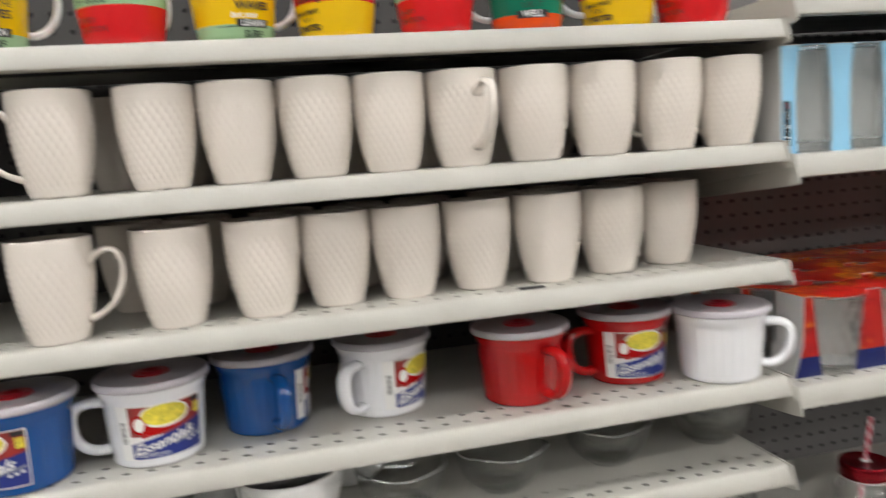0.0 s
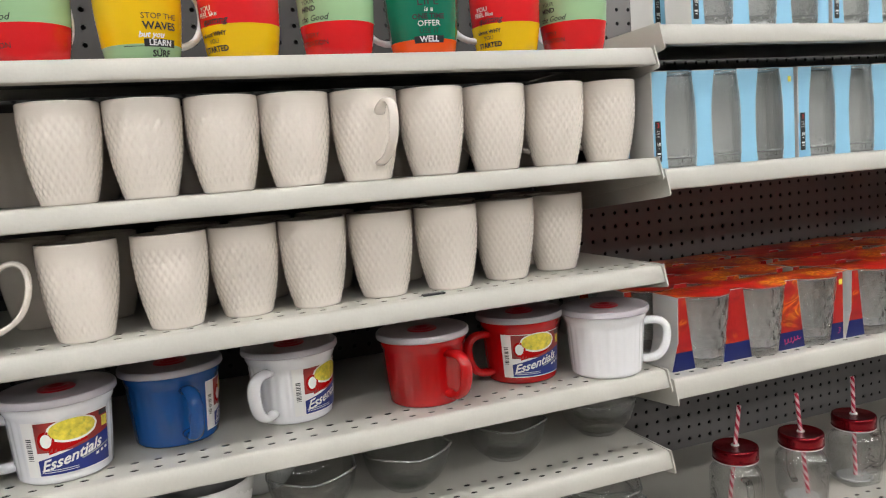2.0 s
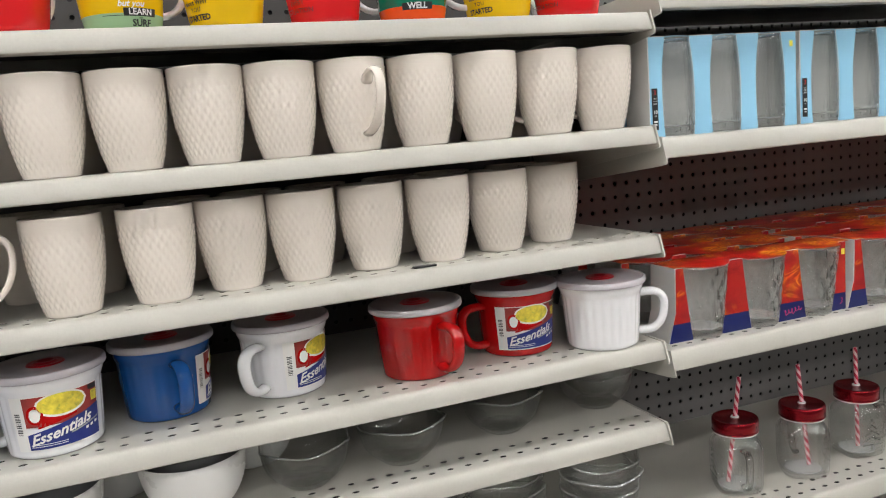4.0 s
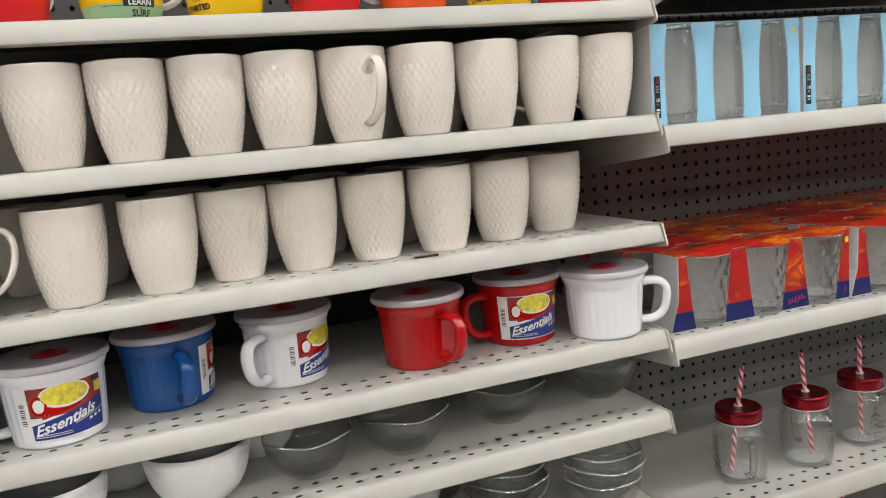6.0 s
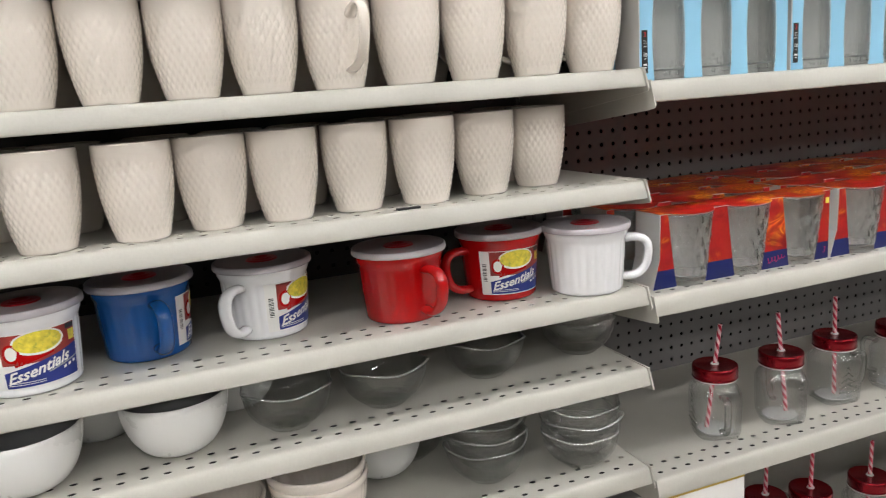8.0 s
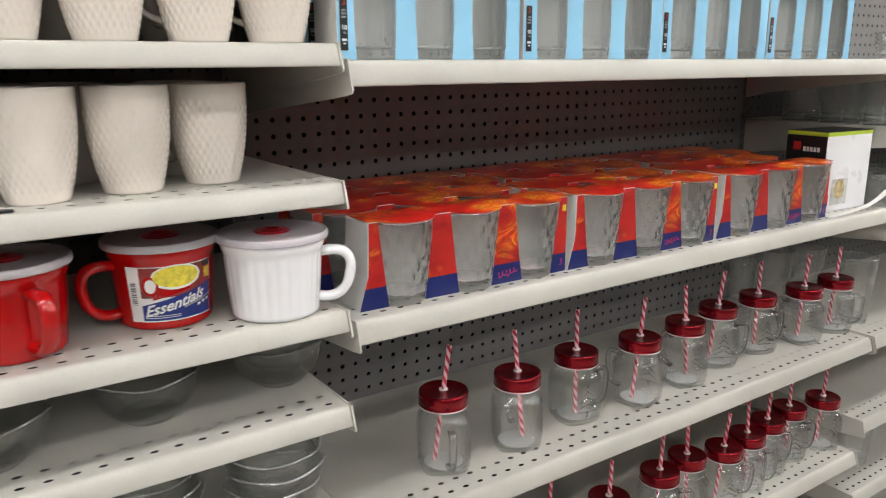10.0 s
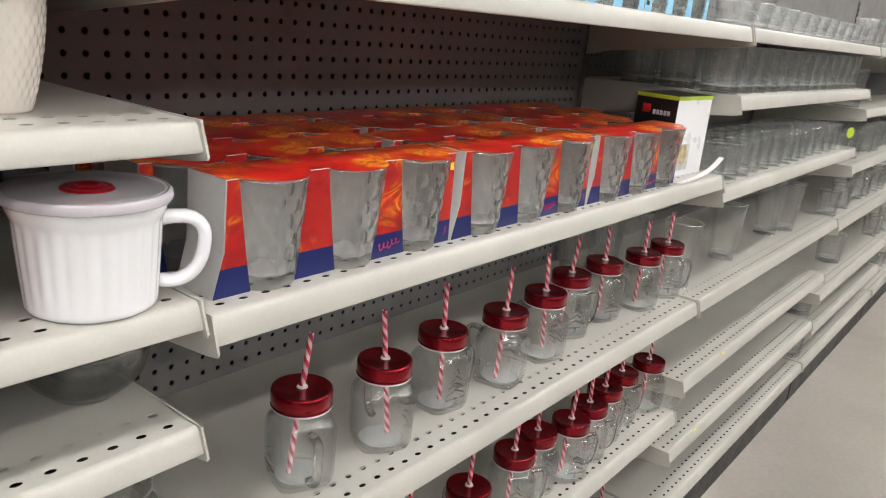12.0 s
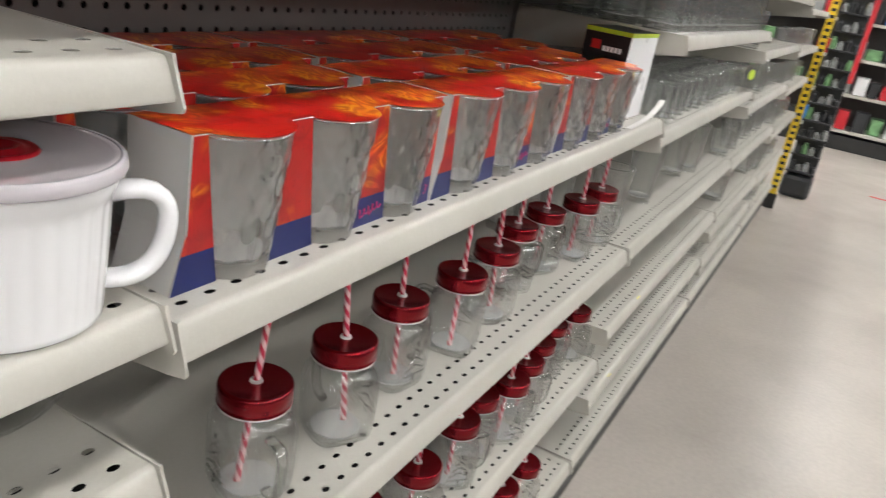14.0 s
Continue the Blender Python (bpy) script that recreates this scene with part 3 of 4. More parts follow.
        geo = joined(
            strip(-0.047, 0.047, flat(-0.031), flat(0.030), p0, 24, 0),
            strip(-0.033, 0.0455, flat(-0.004), flat(0.029), p1, 20, 1),
            strip(-0.033, 0.0455, flat(-0.0295), tilt(-0.0045), p2, 20, 2),
            ellipse(0.004, 0.0175, 0.026, 0.0135, p2, 20, 0), ellipse(0.004, 0.0180, 0.0235, 0.0115, p3, 20, 3),
            strip(-0.021, 0.018, tilt(-0.0015), lambda u: 0.012, p1, 10, 4), ellipse(-0.0225, 0.009, 0.0085, 0.0105, p2, 14, 4), ellipse(-0.0225, 0.009, 0.0055, 0.0075, p3, 14, 0),
            strip(0.033, 0.0450, flat(0.023), flat(0.0285), p2, 4, 5), strip(0.036, 0.0445, flat(0.010), flat(0.0215), p2, 4, 3),
            *[strip(-0.0435 + 0.0004 * 0, -0.0375, flat(-0.012 + 0.0021 * k), flat(-0.012 + 0.0021 * k + (0.0012 if k % 3 else 0.0006)), p1, 3, 5) for k in range(12)],
            *[strip(-0.031, 0.006, flat(-0.0245 - 0.0022 * k), flat(-0.0238 - 0.0022 * k), p3, 8, 0) for k in range(2)],
            strip(0.010, 0.044, tilt(-0.0205), tilt(-0.0188), p3, 8, 6), *[strip(0.026 + 0.006 * k, 0.0295 + 0.006 * k, tilt(-0.0255), tilt(-0.0225), p3, 2, 0) for k in range(3)],
            written("Essentials", 0.0166, 0.001, -0.0125, p4, 0, tilt=0.24, shear=0.3, bold=0.0004),
        )
        part("label", geo, [PAPER, LABELRED, LABELBLUE, SOUP, RED, BLACKINK, GREYSTUFF], t, "white and blue printed label with a yellow soup picture")
    return t


soup_mug("a", -0.906, 0.050, BLUE, "blue", 150, 243)
soup_mug("b", -0.771, 0.071, WHITE, "white", 187, 284)
soup_mug("c", -0.650, 0.117, BLUE, "blue", 285, 4)
soup_mug("d", -0.504, 0.117, WHITE, "white", 229, 313)
soup_mug("e", -0.333, 0.080, RED, "red", 288)
soup_mug("f", -0.180, 0.098, RED, "red", 186, 266)
soup_mug("g", -0.071, 0.048, WHITE, "plain white", 335)


# ---- slogan mugs on the top shelf ----
def slogan_mug(x, upper, lower, seam, colours, handle, lines, facing):
    t = thing("mug", pose(x, 0.052, 1.451), f"{colours} mug with printed slogan on the shelf", "mug", "two-coloured slogan mugs")
    line = lambda z: 0.0375 + 0.0065 * (z / 0.03) ** 0.8 if z < 0.03 else 0.044 + 0.05 * (z - 0.03)
    outer = [(0.033, 0.0015), (0.0362, 0.0)] + [(line(z), z) for z in (0.002, 0.006, 0.012, seam, seam + 0.0001, 0.05, 0.08, 0.112) if z]
    v, f = lathe(vessel(outer, 0.003, 0.005), 64)
    low = [1 if sum(v[i][2] for i in q) / len(q) < seam else 0 for q in f]
    part("body", (v, f, low), [upper, lower], t, smooth=40)
    pts = curve4((0.043, 0, 0.090), (0.086, 0, 0.096), (0.088, 0, 0.020), (0.040, 0, 0.020), 14)
    part("handle", turned(sweep(pts, 0.006, 0.004, 12), Matrix.Rotation(radians(handle), 4, "Z")), WHITE, t, smooth=True)
    c = radians(facing)

    def place(off):
        return lambda u, z: ((line(max(z, 0.001)) + off) * math.cos(c + u / 0.043), (line(max(z, 0.001)) + off) * math.sin(c + u / 0.043), z)

    geo = [g for k in lines for g in k(place)]
    if geo:
        part("slogan", joined(*geo), [BLACKINK, WHITEINK], t, "printed slogan")
    return t


def words(body, size, u, z, ink=0, shear=0.0, bold=0.0):
    return lambda place: [written(body, size, u, z, place(0.0007), ink, shear=shear, bold=bold)]


def plate(u0, u1, z0, z1, ink=0):
    return lambda place: [strip(u0, u1, lambda u: z0, lambda u: z1, place(0.0004), 12, ink)]


SURF = [plate(-0.018, 0.018, 0.0125, 0.0205), words("LEARN", 0.0085, 0, 0.0165, 1, bold=0.0002), words("to", 0.005, 0, 0.0108), words("SURF", 0.0095, 0.001, 0.0055, bold=0.0003),
        words("but you", 0.0085, -0.010, 0.0245, 1, 0.3, 0.0002), words("WAVES", 0.0110, 0, 0.0335, 0, bold=0.0003), words("STOP THE", 0.0085, 0, 0.0435), plate(-0.040, -0.0185, 0.0128, 0.0134)]
QUIT = [words("YOU", 0.0080, -0.006, 0.0545, 1), words("FEEL like", 0.0075, -0.004, 0.0480, 1), words("quitting", 0.0105, 0.004, 0.0405, 0, 0.3, 0.0002), words("about WHY", 0.0066, 0.001, 0.0265, 0, bold=0.0002), words("YOU", 0.0068, 0, 0.0190), words("STARTED", 0.0085, 0, 0.0105, 0, bold=0.0003)]
GOOD = [words("YOUR", 0.0068, 0, 0.0620), words("MIND", 0.0080, 0, 0.0540, 0, bold=0.0003), words("the Good", 0.0095, 0.005, 0.0430, 0, 0.3, 0.0001), words("EVERY", 0.0072, 0.001, 0.0245), words("SITUATION", 0.0080, 0.001, 0.0155)]
WELL = [words("LIFE", 0.0150, 0, 0.0600), words("is a", 0.0080, 0, 0.0505, 1, 0.2), words("ONE TIME", 0.0085, 0, 0.0422, 0, bold=0.0003), words("OFFER", 0.0095, 0, 0.0340, 1), words("USE IT", 0.0085, 0, 0.0255), plate(-0.019, 0.019, 0.0120, 0.0200), words("WELL", 0.0095, 0, 0.0160, 1, bold=0.0003)]
slogan_mug(-0.886, MUGYELLOW, MUGGREEN, 0.0155, "yellow and sage green", 30, SURF, 300)
slogan_mug(-0.752, MUGGREEN, MUGRED, 0.038, "sage green and red", 60, GOOD, 228)
slogan_mug(-0.640, MUGYELLOW, MUGGREEN, 0.0155, "yellow and sage green", 25, SURF, 297)
slogan_mug(-0.532, MUGRED, MUGYELLOW, 0.036, "red and yellow", 80, QUIT, 218)
slogan_mug(-0.419, MUGGREEN, MUGRED, 0.038, "sage green and red", 100, GOOD, 212)
slogan_mug(-0.310, MUGTEAL, MUGORANGE, 0.0165, "teal and orange", 150, WELL, 260)
slogan_mug(-0.195, MUGRED, MUGYELLOW, 0.036, "red and yellow", 170, QUIT, 212)
slogan_mug(-0.094, MUGGREEN, MUGRED, 0.038, "sage green and red", 100, GOOD, 195)


# ---- bowls ----
def melamine_bowl(m):
    t = thing("bowl", m, "white melamine bowl with a dark grey inside", "bowl", "white bowls on the shelf")
    line = lambda k, r, h: (0.023 + (r - 0.023) * math.sin(math.pi / 2 * k) ** 0.85, h * (1 - math.cos(math.pi / 2 * k)) ** 0.9)
    outer = [(0.021, 0.0)] + [line(k / 14, 0.064, 0.071) for k in range(15)]
    part("shell", lathe([(0, 0.001)] + outer + [(0.0632, 0.0718), (0.0622, 0.0715), (0.0615, 0.0695)], 56), PLASTIC, t, smooth=60)
    part("lining", lathe([(0.0618, 0.0705)] + [(max(r - 0.0025, 0.001), z + 0.003) for r, z in outer[:0:-1] if z < 0.066] + [(0, 0.0035)], 56), GREYIN, t, "dark grey inside", smooth=True)
    return t


bowl = None
for x, y in ((-0.795, 0.066), (-0.632, 0.084), (-0.725, 0.182), (-0.555, 0.190)):
    m = pose(x, y, 0.890)
    bowl = copy_thing(bowl, m) if bowl else melamine_bowl(m)
copy_thing(bowl, pose(-0.355, 0.188, 0.738))


def ribbed_bowl(m):
    t = thing("bowl", m, "cream ceramic bowl with a ribbed outside and thick rim", "bowl", "ribbed cream bowls")
    outer = [(0.034, 0.001), (0.037, 0.0), (0.044, 0.006), (0.054, 0.02), (0.060, 0.036), (0.063, 0.055), (0.064, 0.067), (0.066, 0.070), (0.066, 0.076)]
    part("body", lathe(vessel(outer, 0.005, 0.008), 120, lambda a, r, z: (r - (0.0012 * abs(math.sin(20 * a)) if 0.01 < z < 0.066 else 0), z)), CREAM, t, smooth=True)
    return t


rbowl = ribbed_bowl(pose(-0.470, 0.080, 0.738))
copy_thing(rbowl, pose(-0.472, 0.081, 0.753, 0, 0, 6))
copy_thing(rbowl, pose(-0.605, 0.078, 0.738, 0, 0, 11))


def glass_bowl(m):
    t = thing("bowl", m, "clear glass bowl with a wavy rim", "bowl", "wavy glass bowls")
    outer = [(0.024, 0.0015), (0.0275, 0.0), (0.029, 0.003), (0.036, 0.008), (0.045, 0.017), (0.052, 0.028), (0.0565, 0.042), (0.059, 0.054), (0.060, 0.061)]

    def wave(a, r, z):
        k = max(0, z / 0.062) ** 2
        return r * (1 + 0.060 * k * math.cos(4 * a)), 0.90 * z + 0.0034 * k * math.cos(4 * a)

    part("glass", lathe(vessel(outer, 0.0036, 0.007), 72, wave), BOWLGLASS, t, smooth=True)
    part("foot", lathe([(0.0, 0.0066), (0.026, 0.0066), (0.029, 0.0080), (0.031, 0.0072)], 48), BOWLGLASS, t, "thick glass foot", smooth=True)
    part("rim", turned(lathe([(0.0600 + 0.0013 * math.cos(k), 0.0622 + 0.0013 * math.sin(k)) for k in [2 * math.pi * j / 8 for j in range(9)]], 72, wave), Matrix()), BOWLRIM, t, smooth=True)
    return t


gbowl = None
for x, y, z, a in ((-0.497, 0.082, 0.890, 38), (-0.367, 0.087, 0.890, 50), (-0.208, 0.110, 0.890, 33), (-0.045, 0.122, 0.890, 20), (-0.043, 0.121, 0.9105, 50),
                   (-0.222, 0.094, 0.738, 0), (-0.221, 0.094, 0.7585, 35), (-0.223, 0.093, 0.779, 60), (-0.080, 0.067, 0.738, 12), (-0.079, 0.066, 0.7585, 40), (-0.078, 0.067, 0.7785, 15), (-0.300, 0.215, 0.738, 30)):
    m = pose(x, y, z, 0, 0, a)
    gbowl = copy_thing(gbowl, m) if gbowl else glass_bowl(m)


# ---- sleeves of three glasses ----
def glass_sleeve(m, label, group, n, pitch, margin, sleeve, height, line, front, top, base_z, glass_name, wall, floor_z, writing=None, ribs=0, taper=0.0, right=None, gy=0.03):
    t = thing("glass_pack", m, label, "glasses", group)
    w, yc = margin + (margin if right is None else right) + n * pitch, sleeve / 2
    xs = [margin + pitch * (i + 0.5) for i in range(n)]
    levels = [height * k / 16 for k in range(17)]
    lean = lambda z: taper * (0.75 * min(1, z / (0.38 * height)) + 0.25 * z / height)
    open_at = lambda z: math.sqrt(max(line(z) ** 2 - gy ** 2, 1e-6)) + 0.0008
    edges = [(None, xs[0])] + [(xs[i], xs[i + 1]) for i in range(n - 1)] + [(xs[-1], None)]
    for a, b in edges:
        verts, faces, idx = [], [], []
        for z in levels:
            s = lean(z)
            verts += [((a + open_at(z)) if a else s, 0.0, z), ((b - open_at(z)) if b else w, 0.0, z)]
        for k in range(16):
            faces.append((2 * k, 2 * k + 1, 2 * k + 3, 2 * k + 2))
            idx.append(1 if levels[k] < base_z else 0)
        k = len(verts)
        verts += [(x, y + 0.0006, z) for x, y, z in verts]
        faces += [tuple(k + i for i in reversed(f)) for f in faces]
        idx += [2] * 16
        part("front_strip", (verts, faces, idx), [front, NAVY if base_z else front, GREYCARD], t)
    for x, s in ((0.0, taper), (w - 0.0008, 0.0)):
        lower, upper = 0.38 * height, height
        bend = lean(lower) if s else 0.0
        side = []
        for za, zb, sa, sb in ((0.0, lower, 0.0, bend), (lower, upper, bend, s)):
            verts = [(x + dx + off, y, z) for z, off in ((za, sa), (zb, sb)) for y in (0.0012, sleeve) for dx in (0.0, 0.0008)]
            side.append((verts, block(0, 1, 0, 1, 0, 1)[1]))
        part("side_panel", joined(*side)[:2], PALECARD, t, "pale board side")
    part("inner_board", box(taper + 0.001, w - 0.001, sleeve - 0.0012, sleeve - 0.0004, 0.0008, height - 0.002), GREYCARD, t, "plain grey board inside")
    verts, faces = [], []
    rt = line(height) + 0.0012
    for k in range(97):
        x = taper + (w + 0.7 * taper - taper) * k / 96
        bulge = max([math.sqrt(max(rt ** 2 - (x - c) ** 2, 0)) for c in xs])
        yf, yb = min(0.0, gy - bulge), max(sleeve, gy + rt)
        dip = 0.0004 * math.sin(31 * x) + 0.0003 * math.sin(77 * x)
        verts += [(x, yf, height + dip), (x, gy, height + 0.0010), (x, yb, height - dip)]
    for k in range(96):
        faces += [(3 * k, 3 * k + 3, 3 * k + 4, 3 * k + 1), (3 * k + 1, 3 * k + 4, 3 * k + 5, 3 * k + 2)]
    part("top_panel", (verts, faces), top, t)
    for g in [rod((a + open_at(height) if a else taper, -0.0003, height), (b - open_at(height) if b else w, -0.0003, height), 0.0005, 5) for a, b in edges] + [rod((lean(0.38 * height) + 0.0003, -0.0002, 0.38 * height), (taper + 0.0003, -0.0002, height), 0.0004, 5)]:
        part("worn_crease", g, PALECARD, t)

    def facets(a, r, z):
        if ribs == 1 and 0.006 < z < height - 0.012:
            fade = min(1, (z - 0.006) / 0.01, (height - 0.012 - z) / 0.012)
            u, v = 6 * a + 100 * z, 6 * a - 62 * z
            return r * (1 - 0.085 * fade * (abs(math.sin(u)) * abs(math.sin(v))) ** 1.2), z
        if ribs == 2 and 0.003 < z < 0.040:
            return r * (1 - 0.05 * (1 - z / 0.040) * abs(math.sin(9 * a + 150 * z)) * abs(math.sin(9 * a - 170 * z))), z
        return r, z

    outer = [(line(0) - 0.003, 0.001), (line(0) - 0.001, 0.0005)] + [(line(z), z) for z in [0.002 + (height - 0.005) * k / 40 for k in range(41)]]
    g = lathe(vessel(outer, wall, floor_z), 72, facets)
    ring = lathe([(line(height) - wall / 2 + 0.0013 * math.cos(k), height - 0.0022 + 0.0013 * math.sin(k)) for k in [2 * math.pi * j / 6 for j in range(7)]], 48)
    foot = lathe([(0.0, floor_z + 0.0006), (line(floor_z) - wall - 0.004, floor_z + 0.0006), (line(floor_z) - wall - 0.001, floor_z + 0.0026)], 40)
    lenses = []
    cells = [(2 * math.pi * (i + 0.5 * (j % 2)) / 11 + 0.05 * j, 0.020 + 0.0165 * j, 0.0058, 0.0085) for i in range(11) for j in range(5)] if ribs == 1 else [(2 * math.pi * (i + 0.37 * j) / 13, 0.008 + 0.0075 * j, 0.0028 - 0.0004 * j, 0.0034 - 0.0005 * j) for i in range(13) for j in range(4)]
    for a0, z0, hw, hh in cells:
        r0 = line(z0) * (0.985 if ribs == 1 else 1.0)
        ring_at = [(math.cos(q), math.sin(q)) for q in [2 * math.pi * k / 8 for k in range(8)]]
        verts = [((r0 + 0.0013) * math.cos(a0), (r0 + 0.0013) * math.sin(a0), z0)]
        for f, lift in ((0.55, 0.0009), (1.0, 0.0001)):
            verts += [((line(z0 + f * hh * v) * r0 / line(z0) + lift) * math.cos(a0 + f * hw * u / r0), (line(z0 + f * hh * v) * r0 / line(z0) + lift) * math.sin(a0 + f * hw * u / r0), z0 + f * hh * v) for u, v in ring_at]
        faces = [(0, 1 + k, 1 + (k + 1) % 8) for k in range(8)] + [(1 + k, 9 + k, 9 + (k + 1) % 8, 1 + (k + 1) % 8) for k in range(8)]
        lenses.append((verts, faces))
    relief = joined(*lenses)[:2]
    for c in xs:
        tagged(part("moulded_relief", relief, FLECK, t, "cut facets in the glass", smooth=True, at=pose(c, gy, 0)), kind="stuff")
        part(glass_name, g, GLASS_COARSE, t, smooth=True, at=pose(c, gy, 0))
        part("rim", ring, RIM, t, smooth=True, at=pose(c, gy, 0))
        part("base", foot, BASEGLASS, t, smooth=True, at=pose(c, gy, 0))
    if writing:
        for name, geo, mats in writing(w, xs, open_at):
            part(name, geo, mats, t)
    return t


flame_line = lambda z: 0.0310 + 0.0120 * min(z / 0.108, 1) ** 0.9


def flame_print(w, xs, open_at):
    on = lambda u, v: (u, -0.0006, v)
    x2 = (xs[1] + xs[2]) / 2
    bend = [(x2 - 0.016 + 0.032 * k / 24 + 0.0022 * math.cos(1.3 * k), -0.0008, 0.0125 + 0.004 * k / 24 + (0.0065 if k in (2, 3, 12, 13) else 0.0035) * math.sin(1.3 * k)) for k in range(25)]
    scrawl = [rod(p, q, 0.0006, 5) for p, q in zip(bend, bend[1:])]
    x3 = w - 0.012
    return [("scrawl", joined(*[(a, b) for a, b in scrawl]), PINKINK), ("numeral", written("3", 0.014, x3 + 0.002, 0.014, on, 0, shear=0.2), [PINKINK]),
            ("badge", strip(w - 0.009, w - 0.002, lambda u: 0.088, lambda u: 0.097, on, 2, 0), [YELLOWTAG])]


def flame_pack(m, printed_front=True):
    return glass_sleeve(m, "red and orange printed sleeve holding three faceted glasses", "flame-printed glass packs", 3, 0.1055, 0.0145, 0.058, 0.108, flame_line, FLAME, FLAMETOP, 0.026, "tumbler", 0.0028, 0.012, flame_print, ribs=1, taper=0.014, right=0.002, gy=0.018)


pack = None
for row, (y, x0) in enumerate(((0.028, 0.026), (0.116, -0.004), (0.204, 0.040), (0.288, 0.020))):
    for k in range(3):
        m = pose(x0 + 0.336 * k + (0.004 if k == 2 else 0), y + 0.002 * math.sin(5 * k + row), 0.992, 0, 0, 0.6 * math.sin(3 * k + 2 * row))
        pack = copy_thing(pack, m) if pack else flame_pack(m)

barrel_line = lambda z: 0.0325 + 0.0034 * math.sin(math.pi * min(max((z + 0.020) / 0.150, 0), 1)) ** 0.9 - 0.0012 * max(0, (z - 0.09) / 0.045)


def sky_print(w, xs, open_at):
    on = lambda u, v: (u, -0.0006, v)
    over = lambda u, v: (u, -0.0010, v)
    geo = joined(strip(0.003, 0.0125, lambda u: 0.010, lambda u: 0.066, on, 2, 0), written("3", 0.0095, 0.008, 0.060, over, 1), written("pcs", 0.0036, 0.008, 0.0525, over, 2), written("mcx", 0.0036, 0.008, 0.0490, over, 2), written("pzas", 0.0034, 0.008, 0.0455, over, 2),
                 written("10", 0.0068, 0.008, 0.034, over, 2, bold=0.0002), written("oz", 0.0036, 0.008, 0.029, over, 2), strip(0.005, 0.011, lambda u: 0.020, lambda u: 0.0225, over, 1, 2), strip(0.0062, 0.010, lambda u: 0.0165, lambda u: 0.018, over, 1, 2))
    badge = joined(strip(w - 0.012, w - 0.006, lambda u: 0.113, lambda u: 0.121, on, 1, 0))
    return [("size_label", geo, [BLACKINK, REDINK, WHITEINK]), ("badge", badge, [YELLOWTAG])]


def sky_pack(m):
    return glass_sleeve(m, "sky blue card sleeve holding three barrel-shaped glasses", "sky blue glass packs", 3, 0.0805, 0.0075, 0.056, 0.134, barrel_line, SKY, SKY, 0.0, "tumbler", 0.0024, 0.012, sky_print, ribs=2, gy=0.0245)


spack = None
for z, starts in ((1.287, (0.006, 0.268, 0.528, 0.788)), (1.481, (0.078, 0.340, 0.600, 0.862))):
    for k, x in enumerate(starts):
        for y in (0.022, 0.112):
            m = pose(x + (0.004 if y > 0.1 else 0), y, z, 0, 0, 0.5 * math.sin(4 * k + z))
            spack = copy_thing(spack, m) if spack else sky_pack(m)


# ---- tumbler box at the end of the shelf ----
def carton():
    t = thing("carton", pose(1.062, 0.052, 0.992, 0, 0, -3), "black and white glassware carton with a lime green top edge", "box")
    w, d, h = 0.150, 0.088, 0.156
    part("box_body", box(0, w, 0, d, 0, h, 0.0015), BOXWHITE, t)
    part("top_face", box(-0.0004, w + 0.0004, -0.0004, d, h - 0.007, h + 0.0006, 0.0005), [LIME], t, "lime green top band")
    part("lid_face", box(0.001, w - 0.001, 0.001, d - 0.001, h + 0.0006, h + 0.0012), [BLACKINK], t)
    part("side_face", box(-0.0008, 0.0, 0.001, d - 0.001, 0.001, h - 0.007), [BLACKINK], t, "black printed side")
    on = lambda u, v: (u, -0.0008, v)
    geo = joined(strip(0.020, 0.085, lambda u: 0.072, lambda u: 0.138, on, 2, 0), strip(0.094, 0.142, lambda u: 0.028, lambda u: 0.142, on, 2, 0), strip(0.026, 0.080, lambda u: 0.012, lambda u: 0.064, on, 2, 3), ellipse(0.053, 0.044, 0.018, 0.020, lambda u, v: (u, -0.0012, v), 12, 1), strip(0.006, 0.020, lambda u: 0.012, lambda u: 0.034, on, 2, 2))
    part("front_print", geo, [BOXWHITE, FOOD, REDINK, BOXPHOTO], t)
    aside = lambda u, v: (-0.0014, u, v)
    geo = joined(strip(0.055, 0.072, lambda u: 0.120, lambda u: 0.136, aside, 1, 0), *[strip(0.044 - 0.0075 * k, 0.050 - 0.0075 * k, lambda u: 0.118, lambda u: 0.118 + 0.009, aside, 1, 1) for k in range(5)])
    part("side_print", geo, [REDINK, WHITEINK], t)


carton()


def shelf_strip():
    t = thing("price_strip", pose(1.03, 0.012, 0.9925), "bent white paper price strip on the shelf edge", "paper")
    pts = curve4((0.0, 0, 0.0015), (0.08, 0, 0.004), (0.15, 0, 0.004), (0.205, 0, 0.034), 14)
    verts = [(x, s, z) for x, _, z in pts for s in (-0.006, 0.005)] + [(x, s, z + 0.0006) for x, _, z in pts for s in (-0.006, 0.005)]
    n = len(pts)
    faces = [(2 * i, 2 * i + 2, 2 * i + 3, 2 * i + 1) for i in range(n - 1)] + [(2 * n + 2 * i, 2 * n + 2 * i + 1, 2 * n + 2 * i + 3, 2 * n + 2 * i + 2) for i in range(n - 1)]
    part("paper", (verts, faces), PAPER, t)


shelf_strip()


# ---- jar mugs with red lids and straws ----
JAR_SCALE = Matrix.Diagonal((1.05, 1.05, 1.06, 1))


